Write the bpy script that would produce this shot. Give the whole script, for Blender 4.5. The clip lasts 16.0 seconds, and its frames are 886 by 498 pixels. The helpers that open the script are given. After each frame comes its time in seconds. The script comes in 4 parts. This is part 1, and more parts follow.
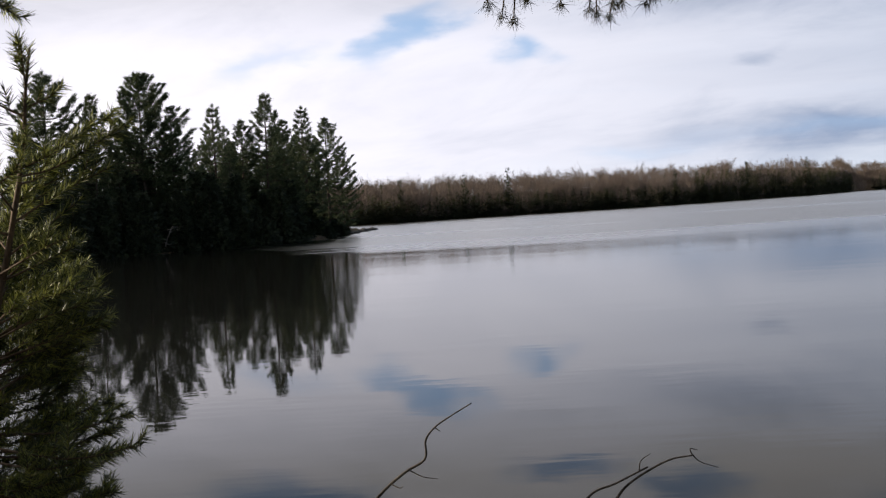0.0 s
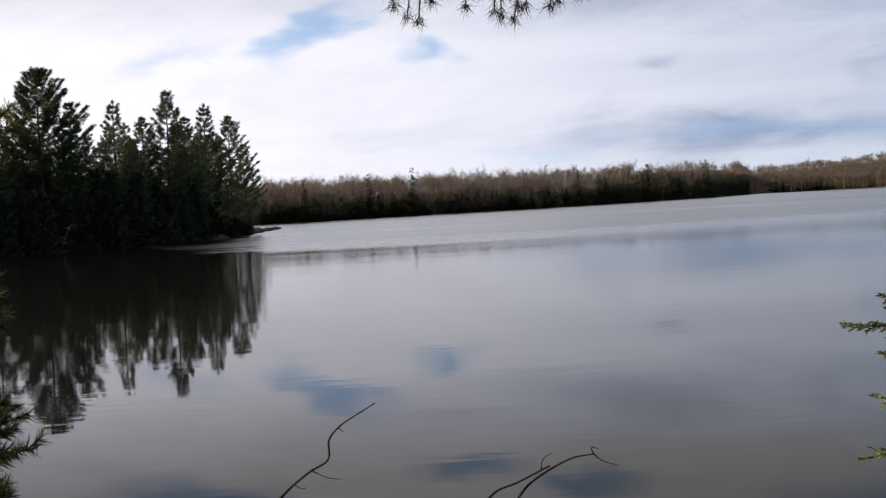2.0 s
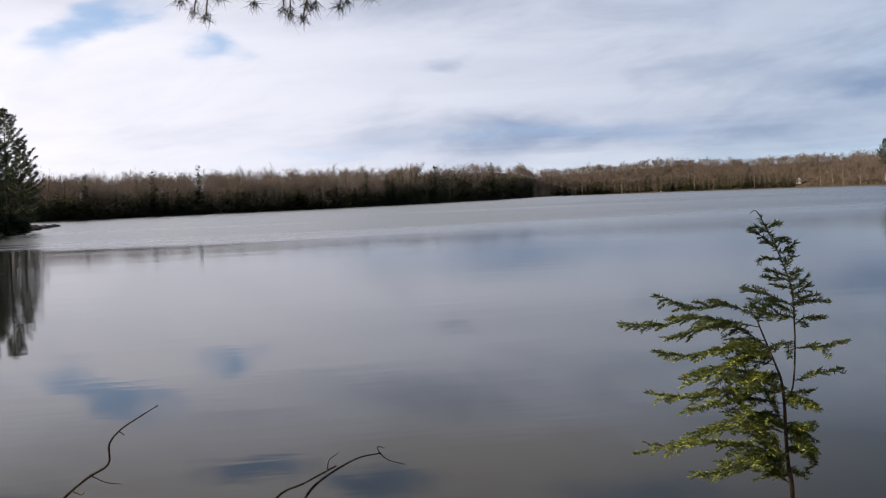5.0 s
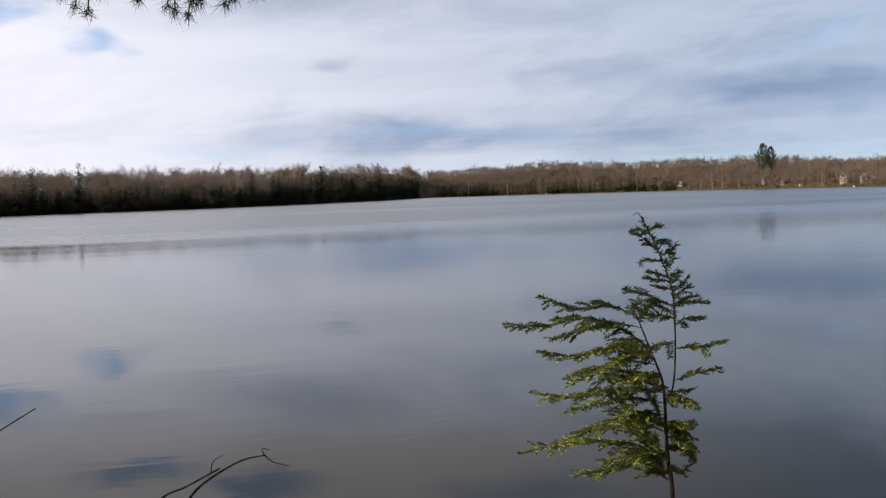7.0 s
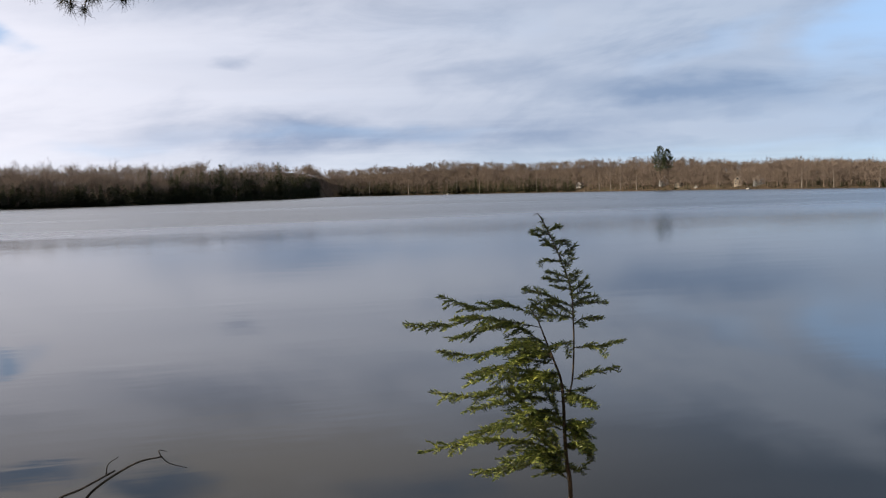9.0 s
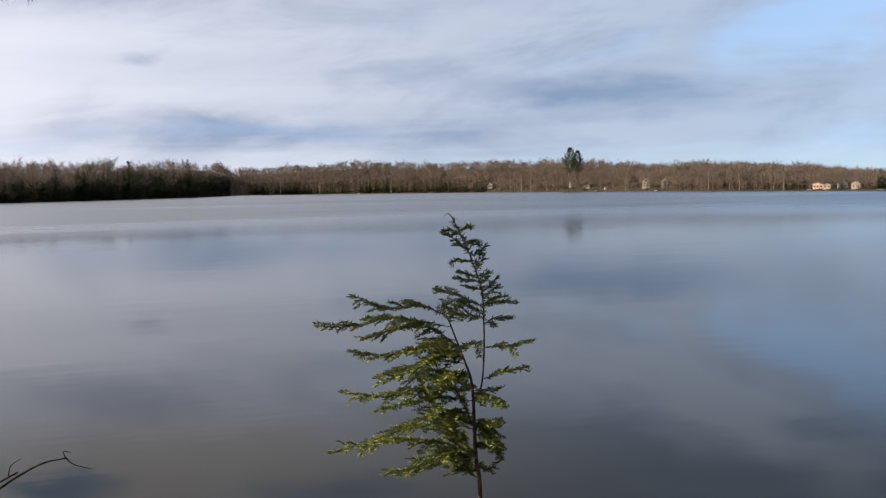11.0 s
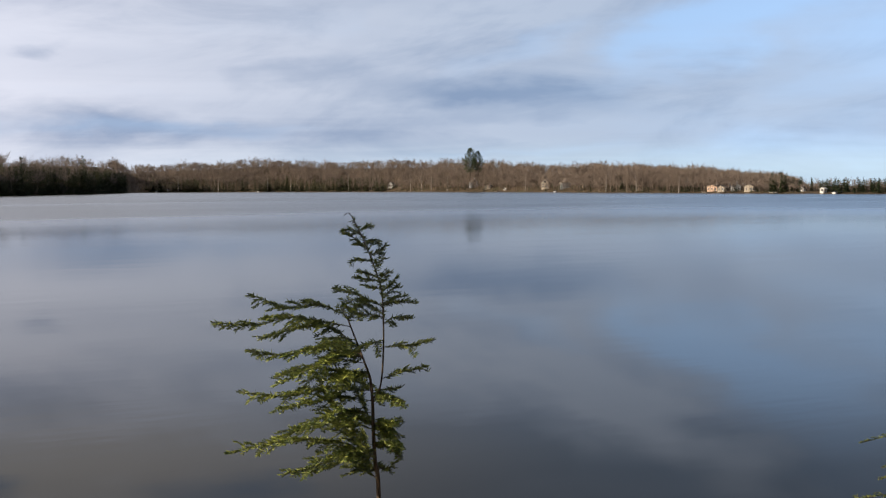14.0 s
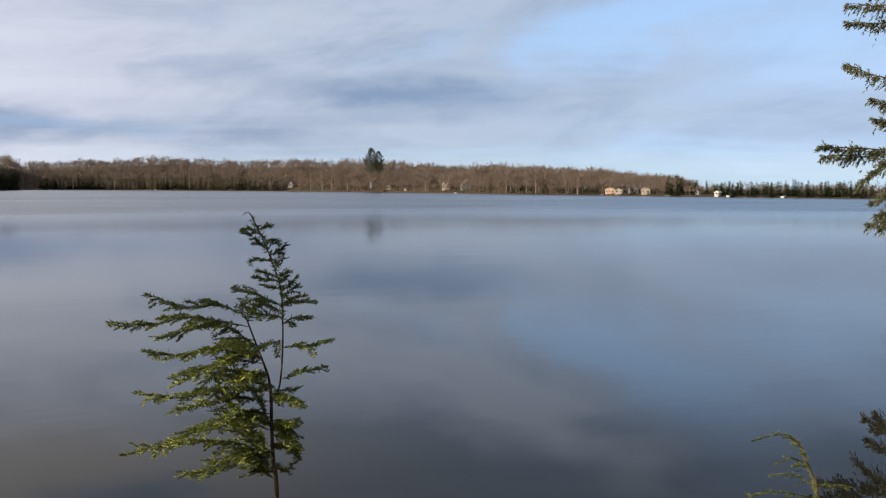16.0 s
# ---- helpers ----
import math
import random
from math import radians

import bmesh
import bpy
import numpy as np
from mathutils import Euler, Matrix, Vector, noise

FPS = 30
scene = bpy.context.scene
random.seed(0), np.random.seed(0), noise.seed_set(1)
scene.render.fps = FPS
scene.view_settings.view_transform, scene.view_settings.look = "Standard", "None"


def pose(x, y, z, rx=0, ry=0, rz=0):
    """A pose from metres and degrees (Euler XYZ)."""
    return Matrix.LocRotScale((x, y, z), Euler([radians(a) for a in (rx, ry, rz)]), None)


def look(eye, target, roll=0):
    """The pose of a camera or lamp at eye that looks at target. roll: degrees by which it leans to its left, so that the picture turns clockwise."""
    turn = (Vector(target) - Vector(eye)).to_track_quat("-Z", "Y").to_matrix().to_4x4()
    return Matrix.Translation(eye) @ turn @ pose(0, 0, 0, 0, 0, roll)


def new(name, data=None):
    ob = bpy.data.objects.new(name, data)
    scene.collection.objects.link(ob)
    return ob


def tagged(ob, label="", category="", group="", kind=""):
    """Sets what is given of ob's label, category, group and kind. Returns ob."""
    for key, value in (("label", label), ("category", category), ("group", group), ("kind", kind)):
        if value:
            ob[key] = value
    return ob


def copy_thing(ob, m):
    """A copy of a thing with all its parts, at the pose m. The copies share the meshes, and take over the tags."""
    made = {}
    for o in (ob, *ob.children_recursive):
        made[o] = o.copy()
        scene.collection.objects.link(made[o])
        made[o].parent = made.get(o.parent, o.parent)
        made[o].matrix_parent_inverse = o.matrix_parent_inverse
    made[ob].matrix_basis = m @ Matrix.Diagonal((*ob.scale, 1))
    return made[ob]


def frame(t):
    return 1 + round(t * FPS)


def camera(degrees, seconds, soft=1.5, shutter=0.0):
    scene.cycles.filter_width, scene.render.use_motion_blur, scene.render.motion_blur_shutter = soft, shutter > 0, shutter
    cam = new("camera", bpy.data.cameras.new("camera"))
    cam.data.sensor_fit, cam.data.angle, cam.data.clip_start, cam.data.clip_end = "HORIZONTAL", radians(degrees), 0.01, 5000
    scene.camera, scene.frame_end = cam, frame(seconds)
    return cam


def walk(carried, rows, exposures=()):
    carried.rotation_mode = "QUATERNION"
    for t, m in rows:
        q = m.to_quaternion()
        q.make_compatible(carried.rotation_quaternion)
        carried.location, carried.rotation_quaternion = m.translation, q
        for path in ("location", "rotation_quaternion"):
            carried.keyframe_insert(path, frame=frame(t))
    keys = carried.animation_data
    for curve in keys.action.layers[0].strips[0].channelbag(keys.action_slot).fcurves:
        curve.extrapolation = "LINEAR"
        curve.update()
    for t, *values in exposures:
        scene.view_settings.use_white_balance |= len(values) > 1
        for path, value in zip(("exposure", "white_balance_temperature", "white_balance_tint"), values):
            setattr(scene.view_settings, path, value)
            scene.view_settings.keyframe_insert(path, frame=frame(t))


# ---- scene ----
EYE = 3.5  # the lens above the lake

cam = camera(37.36, 16.0, soft=1.25)
PATH = [
    (0.0, pose(0, 0, EYE, 88.341, 3.284, -0.095)),
    (0.5, pose(0, 0, EYE, 88.300, 3.239, -0.803)),
    (1.0, pose(0, 0, EYE, 88.256, 3.135, -1.644)),
    (1.5, pose(0, 0, EYE, 88.205, 3.053, -2.650)),
    (2.0, pose(0, 0, EYE, 88.113, 2.906, -4.281)),
    (2.5, pose(0, 0, EYE, 88.018, 2.786, -6.106)),
    (3.0, pose(0, 0, EYE, 87.947, 2.578, -7.697)),
    (3.5, pose(0, 0, EYE, 87.884, 2.396, -9.141)),
    (4.0, pose(0, 0, EYE, 87.818, 2.296, -10.593)),
    (6.5, pose(0, 0, EYE, 87.607, 1.874, -17.409)),
    (7.0, pose(0, 0, EYE, 87.580, 1.721, -18.480)),
    (7.5, pose(0, 0, EYE, 87.555, 1.644, -19.517)),
    (8.0, pose(0, 0, EYE, 87.534, 1.601, -20.141)),
    (8.5, pose(0, 0, EYE, 87.478, 1.440, -21.485)),
    (9.0, pose(0, 0, EYE, 87.457, 1.304, -22.802)),
    (11.5, pose(0, 0, EYE, 87.351, 0.701, -27.319)),
    (12.0, pose(0, 0, EYE, 87.335, 0.623, -27.966)),
    (12.5, pose(0, 0, EYE, 87.321, 0.516, -28.849)),
    (13.0, pose(0, 0, EYE, 87.319, 0.418, -29.453)),
    (13.5, pose(0, 0, EYE, 87.315, 0.330, -30.275)),
    (14.0, pose(0, 0, EYE, 87.313, 0.262, -31.016)),
    (14.5, pose(0, 0, EYE, 87.316, 0.109, -32.009)),
    (15.0, pose(0, 0, EYE, 87.322, -0.019, -33.081)),
    (15.5, pose(0, 0, EYE, 87.319, -0.093, -33.985)),
    (16.0, pose(0, 0, EYE, 87.329, -0.278, -35.348)),
]
walk(cam, PATH)
scene.view_settings.exposure = 1.0

# ---- world, sun ----
SUN_AZ, SUN_EL = -86.0, 17.0  # degrees; azimuth from +y towards +x


def bearing(az, r, z=0.0):
    a = radians(az)
    return Vector((r * math.sin(a), r * math.cos(a), z))


class Net:
    """Short-hand for building node trees."""

    def __init__(self, tree):
        self.tree = tree
        tree.nodes.clear()

    def node(self, kind, **sets):
        n = self.tree.nodes.new(kind)
        for k, v in sets.items():
            if k in ("operation", "blend_type", "data_type", "interpolation_type", "sky_type", "vector_type", "noise_dimensions", "feature"):
                if k == "operation":
                    n.operation = v
                elif k == "blend_type":
                    n.blend_type = v
                elif k == "data_type":
                    n.data_type = v
                elif k == "interpolation_type":
                    n.interpolation_type = v
                elif k == "vector_type":
                    n.vector_type = v
                elif k == "feature":
                    n.feature = v
            else:
                n.inputs[k].default_value = v
        return n

    def link(self, a, b):
        self.tree.links.new(a, b)
        return b.node

    def math(self, op, a, b=None, c=None, clamp=False):
        n = self.tree.nodes.new("ShaderNodeMath")
        n.operation, n.use_clamp = op, clamp
        for i, v in enumerate((a, b, c)):
            if v is None:
                continue
            if isinstance(v, (int, float)):
                n.inputs[i].default_value = v
            else:
                self.link(v, n.inputs[i])
        return n.outputs[0]

    def vmath(self, op, a, b=None):
        n = self.tree.nodes.new("ShaderNodeVectorMath")
        n.operation = op
        for i, v in enumerate((a, b)):
            if v is None:
                continue
            if isinstance(v, (tuple, list)):
                n.inputs[i].default_value = v
            else:
                self.link(v, n.inputs[i])
        return n.outputs[1] if op in ("LENGTH", "DOT_PRODUCT") else n.outputs[0]

    def smooth(self, v, lo, hi, to0=0.0, to1=1.0):
        n = self.tree.nodes.new("ShaderNodeMapRange")
        n.interpolation_type = "SMOOTHSTEP"
        self.link(v, n.inputs[0])
        for i, x in enumerate((lo, hi, to0, to1)):
            n.inputs[i + 1].default_value = x
        return n.outputs[0]

    def mix(self, f, a, b, blend="MIX"):
        n = self.tree.nodes.new("ShaderNodeMix")
        n.data_type, n.blend_type = "RGBA", blend
        for s, v in ((n.inputs[0], f), (n.inputs[6], a), (n.inputs[7], b)):
            if isinstance(v, (int, float)):
                s.default_value = v
            elif isinstance(v, (tuple, list)):
                s.default_value = (*v[:3], 1)
            else:
                self.link(v, s)
        return n.outputs[2]

    def noise(self, vec, scale, detail=3.0, rough=0.5, distort=0.0, w=None):
        n = self.tree.nodes.new("ShaderNodeTexNoise")
        if vec is not None:
            self.link(vec, n.inputs["Vector"])
        n.inputs["Scale"].default_value = scale
        n.inputs["Detail"].default_value = detail
        n.inputs["Roughness"].default_value = rough
        n.inputs["Distortion"].default_value = distort
        return n.outputs["Fac"]

    def xyz(self, v):
        n = self.tree.nodes.new("ShaderNodeSeparateXYZ")
        self.link(v, n.inputs[0])
        return n.outputs

    def vec(self, x, y, z=0.0):
        n = self.tree.nodes.new("ShaderNodeCombineXYZ")
        for i, v in enumerate((x, y, z)):
            if isinstance(v, (int, float)):
                n.inputs[i].default_value = v
            else:
                self.link(v, n.inputs[i])
        return n.outputs[0]

    def stretch(self, v, scale, loc=(0, 0, 0), rot=0.0):
        n = self.tree.nodes.new("ShaderNodeMapping")
        n.vector_type = "TEXTURE"
        self.link(v, n.inputs[0])
        n.inputs[1].default_value = loc
        n.inputs[2].default_value = (0, 0, radians(rot))
        n.inputs[3].default_value = scale
        return n.outputs[0]


def sky():
    world = bpy.data.worlds.new("sky")
    scene.world = world
    world.use_nodes = True
    k = Net(world.node_tree)
    air = k.tree.nodes.new("ShaderNodeTexSky")
    air.sky_type, air.sun_disc = "NISHITA", False
    air.sun_elevation, air.sun_rotation = radians(SUN_EL), radians(SUN_AZ)
    air.ozone_density = 1.6
    way = k.tree.nodes.new("ShaderNodeTexCoord").outputs["Generated"]
    x, y, z = k.xyz(way)
    # clear air above the haze
    k.link(k.vmath("NORMALIZE", k.vmath("ADD", way, (0, 0, 0.3))), air.inputs[0])
    blue = k.vmath("MULTIPLY", air.outputs[0], (0.169, 0.154, 0.147))
    az = k.math("MULTIPLY", k.math("ARCTAN2", x, y), 57.2958)
    el = k.math("MULTIPLY", k.math("ARCSINE", z), 57.2958)
    ae = k.vec(az, el)
    blue = k.vmath("SCALE", blue)
    k.link(k.smooth(el, 7.5, 13.0, 1.0, 0.5), blue.node.inputs["Scale"])
    # cloud deck seen in perspective: streaks lie flat and shrink towards the horizon
    deck = k.vec(k.math("DIVIDE", x, k.math("ADD", k.math("ABSOLUTE", z), 0.09)),
                 k.math("DIVIDE", y, k.math("ADD", k.math("ABSOLUTE", z), 0.09)))
    broad = k.noise(deck, 0.42, 4, 0.55, 0.6)
    fine = k.noise(k.stretch(deck, (1.5, 0.75, 1), rot=-38), 0.6, 5, 0.55, 1.0)
    puff = k.noise(k.stretch(ae, (5.5, 1.7, 1), rot=7), 0.55, 6, 0.6, 0.5)
    warp = k.tree.nodes.new("ShaderNodeTexNoise")
    k.link(k.stretch(ae, (2.6, 1.0, 1)), warp.inputs["Vector"])
    warp.inputs["Scale"].default_value, warp.inputs["Detail"].default_value = 0.55, 5
    shift = k.vmath("MULTIPLY", k.vmath("SUBTRACT", warp.outputs["Color"], (0.5, 0.5, 0.5)), (8.0, 2.6, 0))
    bent = k.vmath("ADD", ae, shift)

    def blob(az0, el0, sx, sy, rot=0.0, power=1.0):
        d = k.vmath("LENGTH", k.stretch(bent, (sx, sy, 1), (az0, el0, 0), rot))
        return k.math("MULTIPLY", k.smooth(d, 1.0, 0.0), power)

    def total(rows):
        s = None
        for r in rows:
            b = blob(*r)
            s = b if s is None else k.math("ADD", s, b)
        return s

    holes = total([  # breaks where blue shows: azimuth, elevation, half width, half height, slope, depth
        (-1.0, 7.8, 4.6, 1.5, 22, 0.95), (-7.0, 7.0, 4.2, 1.2, 10, 0.6), (3.3, 6.7, 2.0, 1.1, 10, 0.75), (5.6, 6.5, 2.0, 0.6, 0, 0.4),
        (-6.0, 12.6, 8.0, 2.2, 10, 1.2), (4.5, 11.2, 3.6, 1.1, 5, 0.9), (10.5, 12.4, 5.0, 1.3, 5, 0.9), (22.0, 12.8, 7.0, 1.4, 5, 0.6), (43.0, 7.2, 10.0, 2.4, 24, 0.9), (51.0, 6.5, 12.0, 6.0, 10, 0.7),
        (48.0, 12.5, 14.0, 4.5, 8, 0.4), (48.0, 1.4, 15.0, 1.6, 0, 0.5), (20.0, 2.4, 14.0, 1.0, -1, 0.4), (33.0, 1.7, 9.0, 0.6, 0, 0.4), (8.0, 2.0, 6.0, 0.6, 0, 0.3), (34.0, 6.0, 5.0, 1.2, 25, 0.35)])
    shade = total([  # thicker, greyer bellies
        (34.0, 2.6, 6.0, 0.5, 0, -0.5), (33.5, 4.15, 10.0, 1.2, -6, 1.0), (13.5, 5.9, 1.8, 0.5, 6, 0.5), (24.5, 5.0, 4.0, 0.7, 10, 0.45),
        (18.0, 2.5, 14.0, 1.2, 0, 0.95), (28.0, 12.0, 14.0, 3.2, 0, 0.5), (12.0, 8.8, 9.0, 1.6, 5, 0.25), (3.0, 3.0, 6.0, 0.7, 0, 0.2), (29.0, 7.0, 5.0, 0.9, 18, 0.35)])
    streak = total([(39.5, 10.2, 12.0, 2.3, 21, 0.75), (30.0, 7.4, 5.0, 1.2, 20, 0.3)])  # the bright band high over the far end
    thick = k.math("ADD", streak, k.math("ADD", k.math("MULTIPLY", broad, 0.9), k.math("ADD", k.math("MULTIPLY", fine, 0.35), k.math("MULTIPLY", puff, 0.45))))
    cover = k.smooth(k.math("SUBTRACT", thick, holes), -0.25, 0.85)
    veil = k.smooth(az, 18.0, 52.0, 1.0, 0.8)
    cover = k.math("MULTIPLY", cover, veil)
    side = k.smooth(az, -18.0, 41.0, 0.0, 1.0)
    mottle = k.math("MULTIPLY", k.math("ADD", k.smooth(fine, 0.4, 0.8, 0.0, 0.3), k.smooth(puff, 0.42, 0.72, 0.0, 0.5)), k.smooth(az, -12.0, 30.0, 0.35, 1.0))
    grey = k.math("ADD", k.math("MULTIPLY", shade, 0.75), k.math("ADD", mottle, k.math("SUBTRACT", k.smooth(el, 6.5, 12.0, 0.0, 0.75), streak)), clamp=True)
    lit = k.mix(side, (0.555, 0.536, 0.58), (0.237, 0.274, 0.341))
    dim = k.mix(side, (0.23, 0.255, 0.33), (0.116, 0.16, 0.242))
    high = k.mix(k.smooth(az, 14.0, 42.0), (0.268, 0.26, 0.262), (0.098, 0.132, 0.187))
    cloud = k.mix(grey, lit, k.mix(k.smooth(el, 7.0, 12.0), dim, high))
    # overhead, out of view, the deck is dimmed away from the sun, to darken the lake
    over = k.vmath("SCALE", cloud)
    k.link(k.math("SUBTRACT", 1.0, k.math("MULTIPLY", k.smooth(el, 10.0, 18.0), k.smooth(az, -4.0, 18.0, 0.0, 0.5))), over.node.inputs["Scale"])
    cloud = over
    low = k.math("MULTIPLY", k.smooth(el, 0.6, 2.4), -1.0)
    low = k.math("MULTIPLY", k.math("ADD", low, 1.0), k.smooth(az, 10.0, 50.0, 0.22, 0.6))
    colour = k.mix(low, k.mix(cover, blue, cloud), k.mix(side, (0.42, 0.44, 0.49), (0.33, 0.42, 0.475)))
    bg = k.tree.nodes.new("ShaderNodeBackground")
    k.link(colour, bg.inputs[0])
    bg.inputs[1].default_value = 1.0
    k.link(bg.outputs[0], k.tree.nodes.new("ShaderNodeOutputWorld").inputs[0])


sky()
sun = new("sun", bpy.data.lights.new("sun", "SUN"))
sun.data.energy, sun.data.angle, sun.data.color = 2.7, radians(0.7), (1.0, 0.86, 0.68)
sun.matrix_world = look(bearing(SUN_AZ, 100, 100 * math.tan(radians(SUN_EL))), (0, 0, 0))


# ---- materials ----
def material(name):
    m = bpy.data.materials.new(name)
    m.use_nodes = True
    return m, Net(m.node_tree)


def finish(k, shader):
    k.link(shader, k.tree.nodes.new("ShaderNodeOutputMaterial").inputs[0])


def principled(k, colour, rough=0.7, spec=0.3, normal=None):
    p = k.tree.nodes.new("ShaderNodeBsdfPrincipled")
    if isinstance(colour, (tuple, list)):
        p.inputs["Base Color"].default_value = (*colour[:3], 1)
    else:
        k.link(colour, p.inputs["Base Color"])
    if isinstance(rough, (int, float)):
        p.inputs["Roughness"].default_value = rough
    else:
        k.link(rough, p.inputs["Roughness"])
    p.inputs["Specular IOR Level"].default_value = spec
    if normal is not None:
        k.link(normal, p.inputs["Normal"])
    return p


def bump(k, height, strength, distance):
    b = k.tree.nodes.new("ShaderNodeBump")
    b.inputs["Strength"].default_value, b.inputs["Distance"].default_value = strength, distance
    k.link(height, b.inputs["Height"])
    return b.outputs[0]


def leafy(name, dark, mid, light, through_light=0.35, rough=0.5, spread=0.6):
    """Needles: each one its own shade, with some light passing through."""
    m, k = material(name)
    g = k.tree.nodes.new("ShaderNodeNewGeometry")
    o = k.tree.nodes.new("ShaderNodeObjectInfo")
    patch = k.noise(g.outputs["Position"], spread, 2)
    r = k.math("ADD", k.math("MULTIPLY", g.outputs["Random Per Island"], 0.6), k.math("MULTIPLY", patch, 0.5))
    r = k.math("ADD", r, k.math("MULTIPLY", o.outputs["Random"], 0.15))
    c = k.mix(k.smooth(r, 0.45, 1.0), k.mix(k.smooth(r, 0.1, 0.5), dark, mid), light)
    p = principled(k, c, rough, 0.35)
    t = k.tree.nodes.new("ShaderNodeBsdfTranslucent")
    k.link(k.mix(0.15, c, light), t.inputs[0])
    s = k.tree.nodes.new("ShaderNodeMixShader")
    s.inputs[0].default_value = through_light
    k.link(p.outputs[0], s.inputs[1]), k.link(t.outputs[0], s.inputs[2])
    finish(k, s.outputs[0])
    return m


def barky(name, a, b, scale=12.0, rough=0.85):
    m, k = material(name)
    g = k.tree.nodes.new("ShaderNodeNewGeometry")
    v = k.stretch(g.outputs["Position"], (1, 1, 3))
    n = k.noise(v, scale, 5, 0.65)
    big = k.noise(g.outputs["Position"], scale * 0.13, 2)
    c = k.mix(k.smooth(k.math("ADD", n, k.math("MULTIPLY", big, 0.4)), 0.45, 0.95), a, b)
    finish(k, principled(k, c, rough, 0.2, bump(k, n, 0.6, 0.4 / scale)).outputs[0])
    return m


def twiggy(name, a, b, c):
    """Bare twigs and stems of far woods."""
    m, k = material(name)
    g = k.tree.nodes.new("ShaderNodeNewGeometry")
    stand = k.noise(g.outputs["Position"], 0.035, 3, 0.6)
    r = k.math("ADD", k.math("MULTIPLY", g.outputs["Random Per Island"], 0.5), k.math("MULTIPLY", stand, 0.8))
    col = k.mix(k.smooth(r, 0.6, 1.1), k.mix(k.smooth(r, 0.2, 0.65), a, b), c)
    finish(k, principled(k, col, 0.85, 0.15).outputs[0])
    return m


def plain(name, colour, rough=0.6, scale=3.0, vary=0.25):
    m, k = material(name)
    g = k.tree.nodes.new("ShaderNodeNewGeometry")
    n = k.noise(g.outputs["Position"], scale, 4, 0.6)
    c = k.mix(k.math("MULTIPLY", n, vary * 2), colour, [x * 0.55 for x in colour])
    finish(k, principled(k, c, rough, 0.3, bump(k, n, 0.2, 0.01)).outputs[0])
    return m


def water_material():
    m, k = material("lake_water")
    g = k.tree.nodes.new("ShaderNodeNewGeometry")
    pos = g.outputs["Position"]
    x, y, z = k.xyz(pos)
    r = k.vmath("LENGTH", pos)
    az = k.math("MULTIPLY", k.math("ARCTAN2", x, y), 57.2958)
    # where the breeze ruffles the lake: beyond an uneven edge out on the water
    edge = k.math("ADD", k.smooth(az, -5.5, -11.0, 118.0, 185.0), k.math("MULTIPLY", k.smooth(az, 10.0, 45.0), 30.0))
    wob = k.noise(k.stretch(pos, (60, 14, 1)), 1.0, 3)
    out = k.math("ADD", k.math("SUBTRACT", r, edge), k.math("MULTIPLY", k.math("SUBTRACT", wob, 0.5), 40.0))
    soft = k.math("ADD", 34.0, k.math("MULTIPLY", k.smooth(az, 3.0, 35.0), 120.0))
    breeze = k.smooth(k.math("DIVIDE", out, soft), -0.4, 0.8)
    slick = k.noise(k.stretch(pos, (220, 26, 1)), 1.0, 4, 0.6)
    breeze = k.math("MULTIPLY", breeze, k.smooth(slick, 0.3, 0.6, 0.7, 1.0))
    swell = k.noise(k.stretch(pos, (2.6, 0.9, 1)), 0.55, 2, 0.5)
    lap = k.noise(k.stretch(pos, (1.6, 0.5, 1)), 1.6, 2, 0.5)
    zone = k.smooth(k.noise(k.stretch(pos, (18, 7, 1)), 1.0, 2), 0.4, 0.7, 0.25, 1.0)
    calm = bump(k, k.math("MULTIPLY", k.math("ADD", swell, k.math("MULTIPLY", lap, 0.3)), zone), 1.0, 0.006)
    chop = k.noise(k.stretch(pos, (1.5, 0.8, 1)), 1.3, 3, 0.6)
    b = k.tree.nodes.new("ShaderNodeBump")
    b.inputs["Distance"].default_value = 0.035
    k.link(breeze, b.inputs["Strength"]), k.link(chop, b.inputs["Height"]), k.link(calm, b.inputs["Normal"])
    rough = k.math("ADD", k.smooth(r, 18.0, 60.0, 0.010, 0.065), k.math("MULTIPLY", breeze, 0.27))
    deep = k.tree.nodes.new("ShaderNodeBsdfDiffuse")
    k.link(k.mix(k.noise(pos, 0.02, 2), (0.014, 0.0145, 0.0135), (0.018, 0.018, 0.016)), deep.inputs[0])
    gloss = k.tree.nodes.new("ShaderNodeBsdfGlossy")
    gloss.distribution = "BECKMANN"
    gloss.inputs["Color"].default_value = (0.75, 0.75, 0.75, 1)  # the low sun leaves the skylight polarised, so the lake returns less of it
    k.link(rough, gloss.inputs["Roughness"]), k.link(b.outputs[0], gloss.inputs["Normal"])
    fresnel = k.tree.nodes.new("ShaderNodeFresnel")
    fresnel.inputs["IOR"].default_value = 1.31
    k.link(b.outputs[0], fresnel.inputs["Normal"])
    both = k.tree.nodes.new("ShaderNodeMixShader")
    k.link(fresnel.outputs[0], both.inputs[0]), k.link(deep.outputs[0], both.inputs[1]), k.link(gloss.outputs[0], both.inputs[2])
    finish(k, both.outputs[0])
    return m


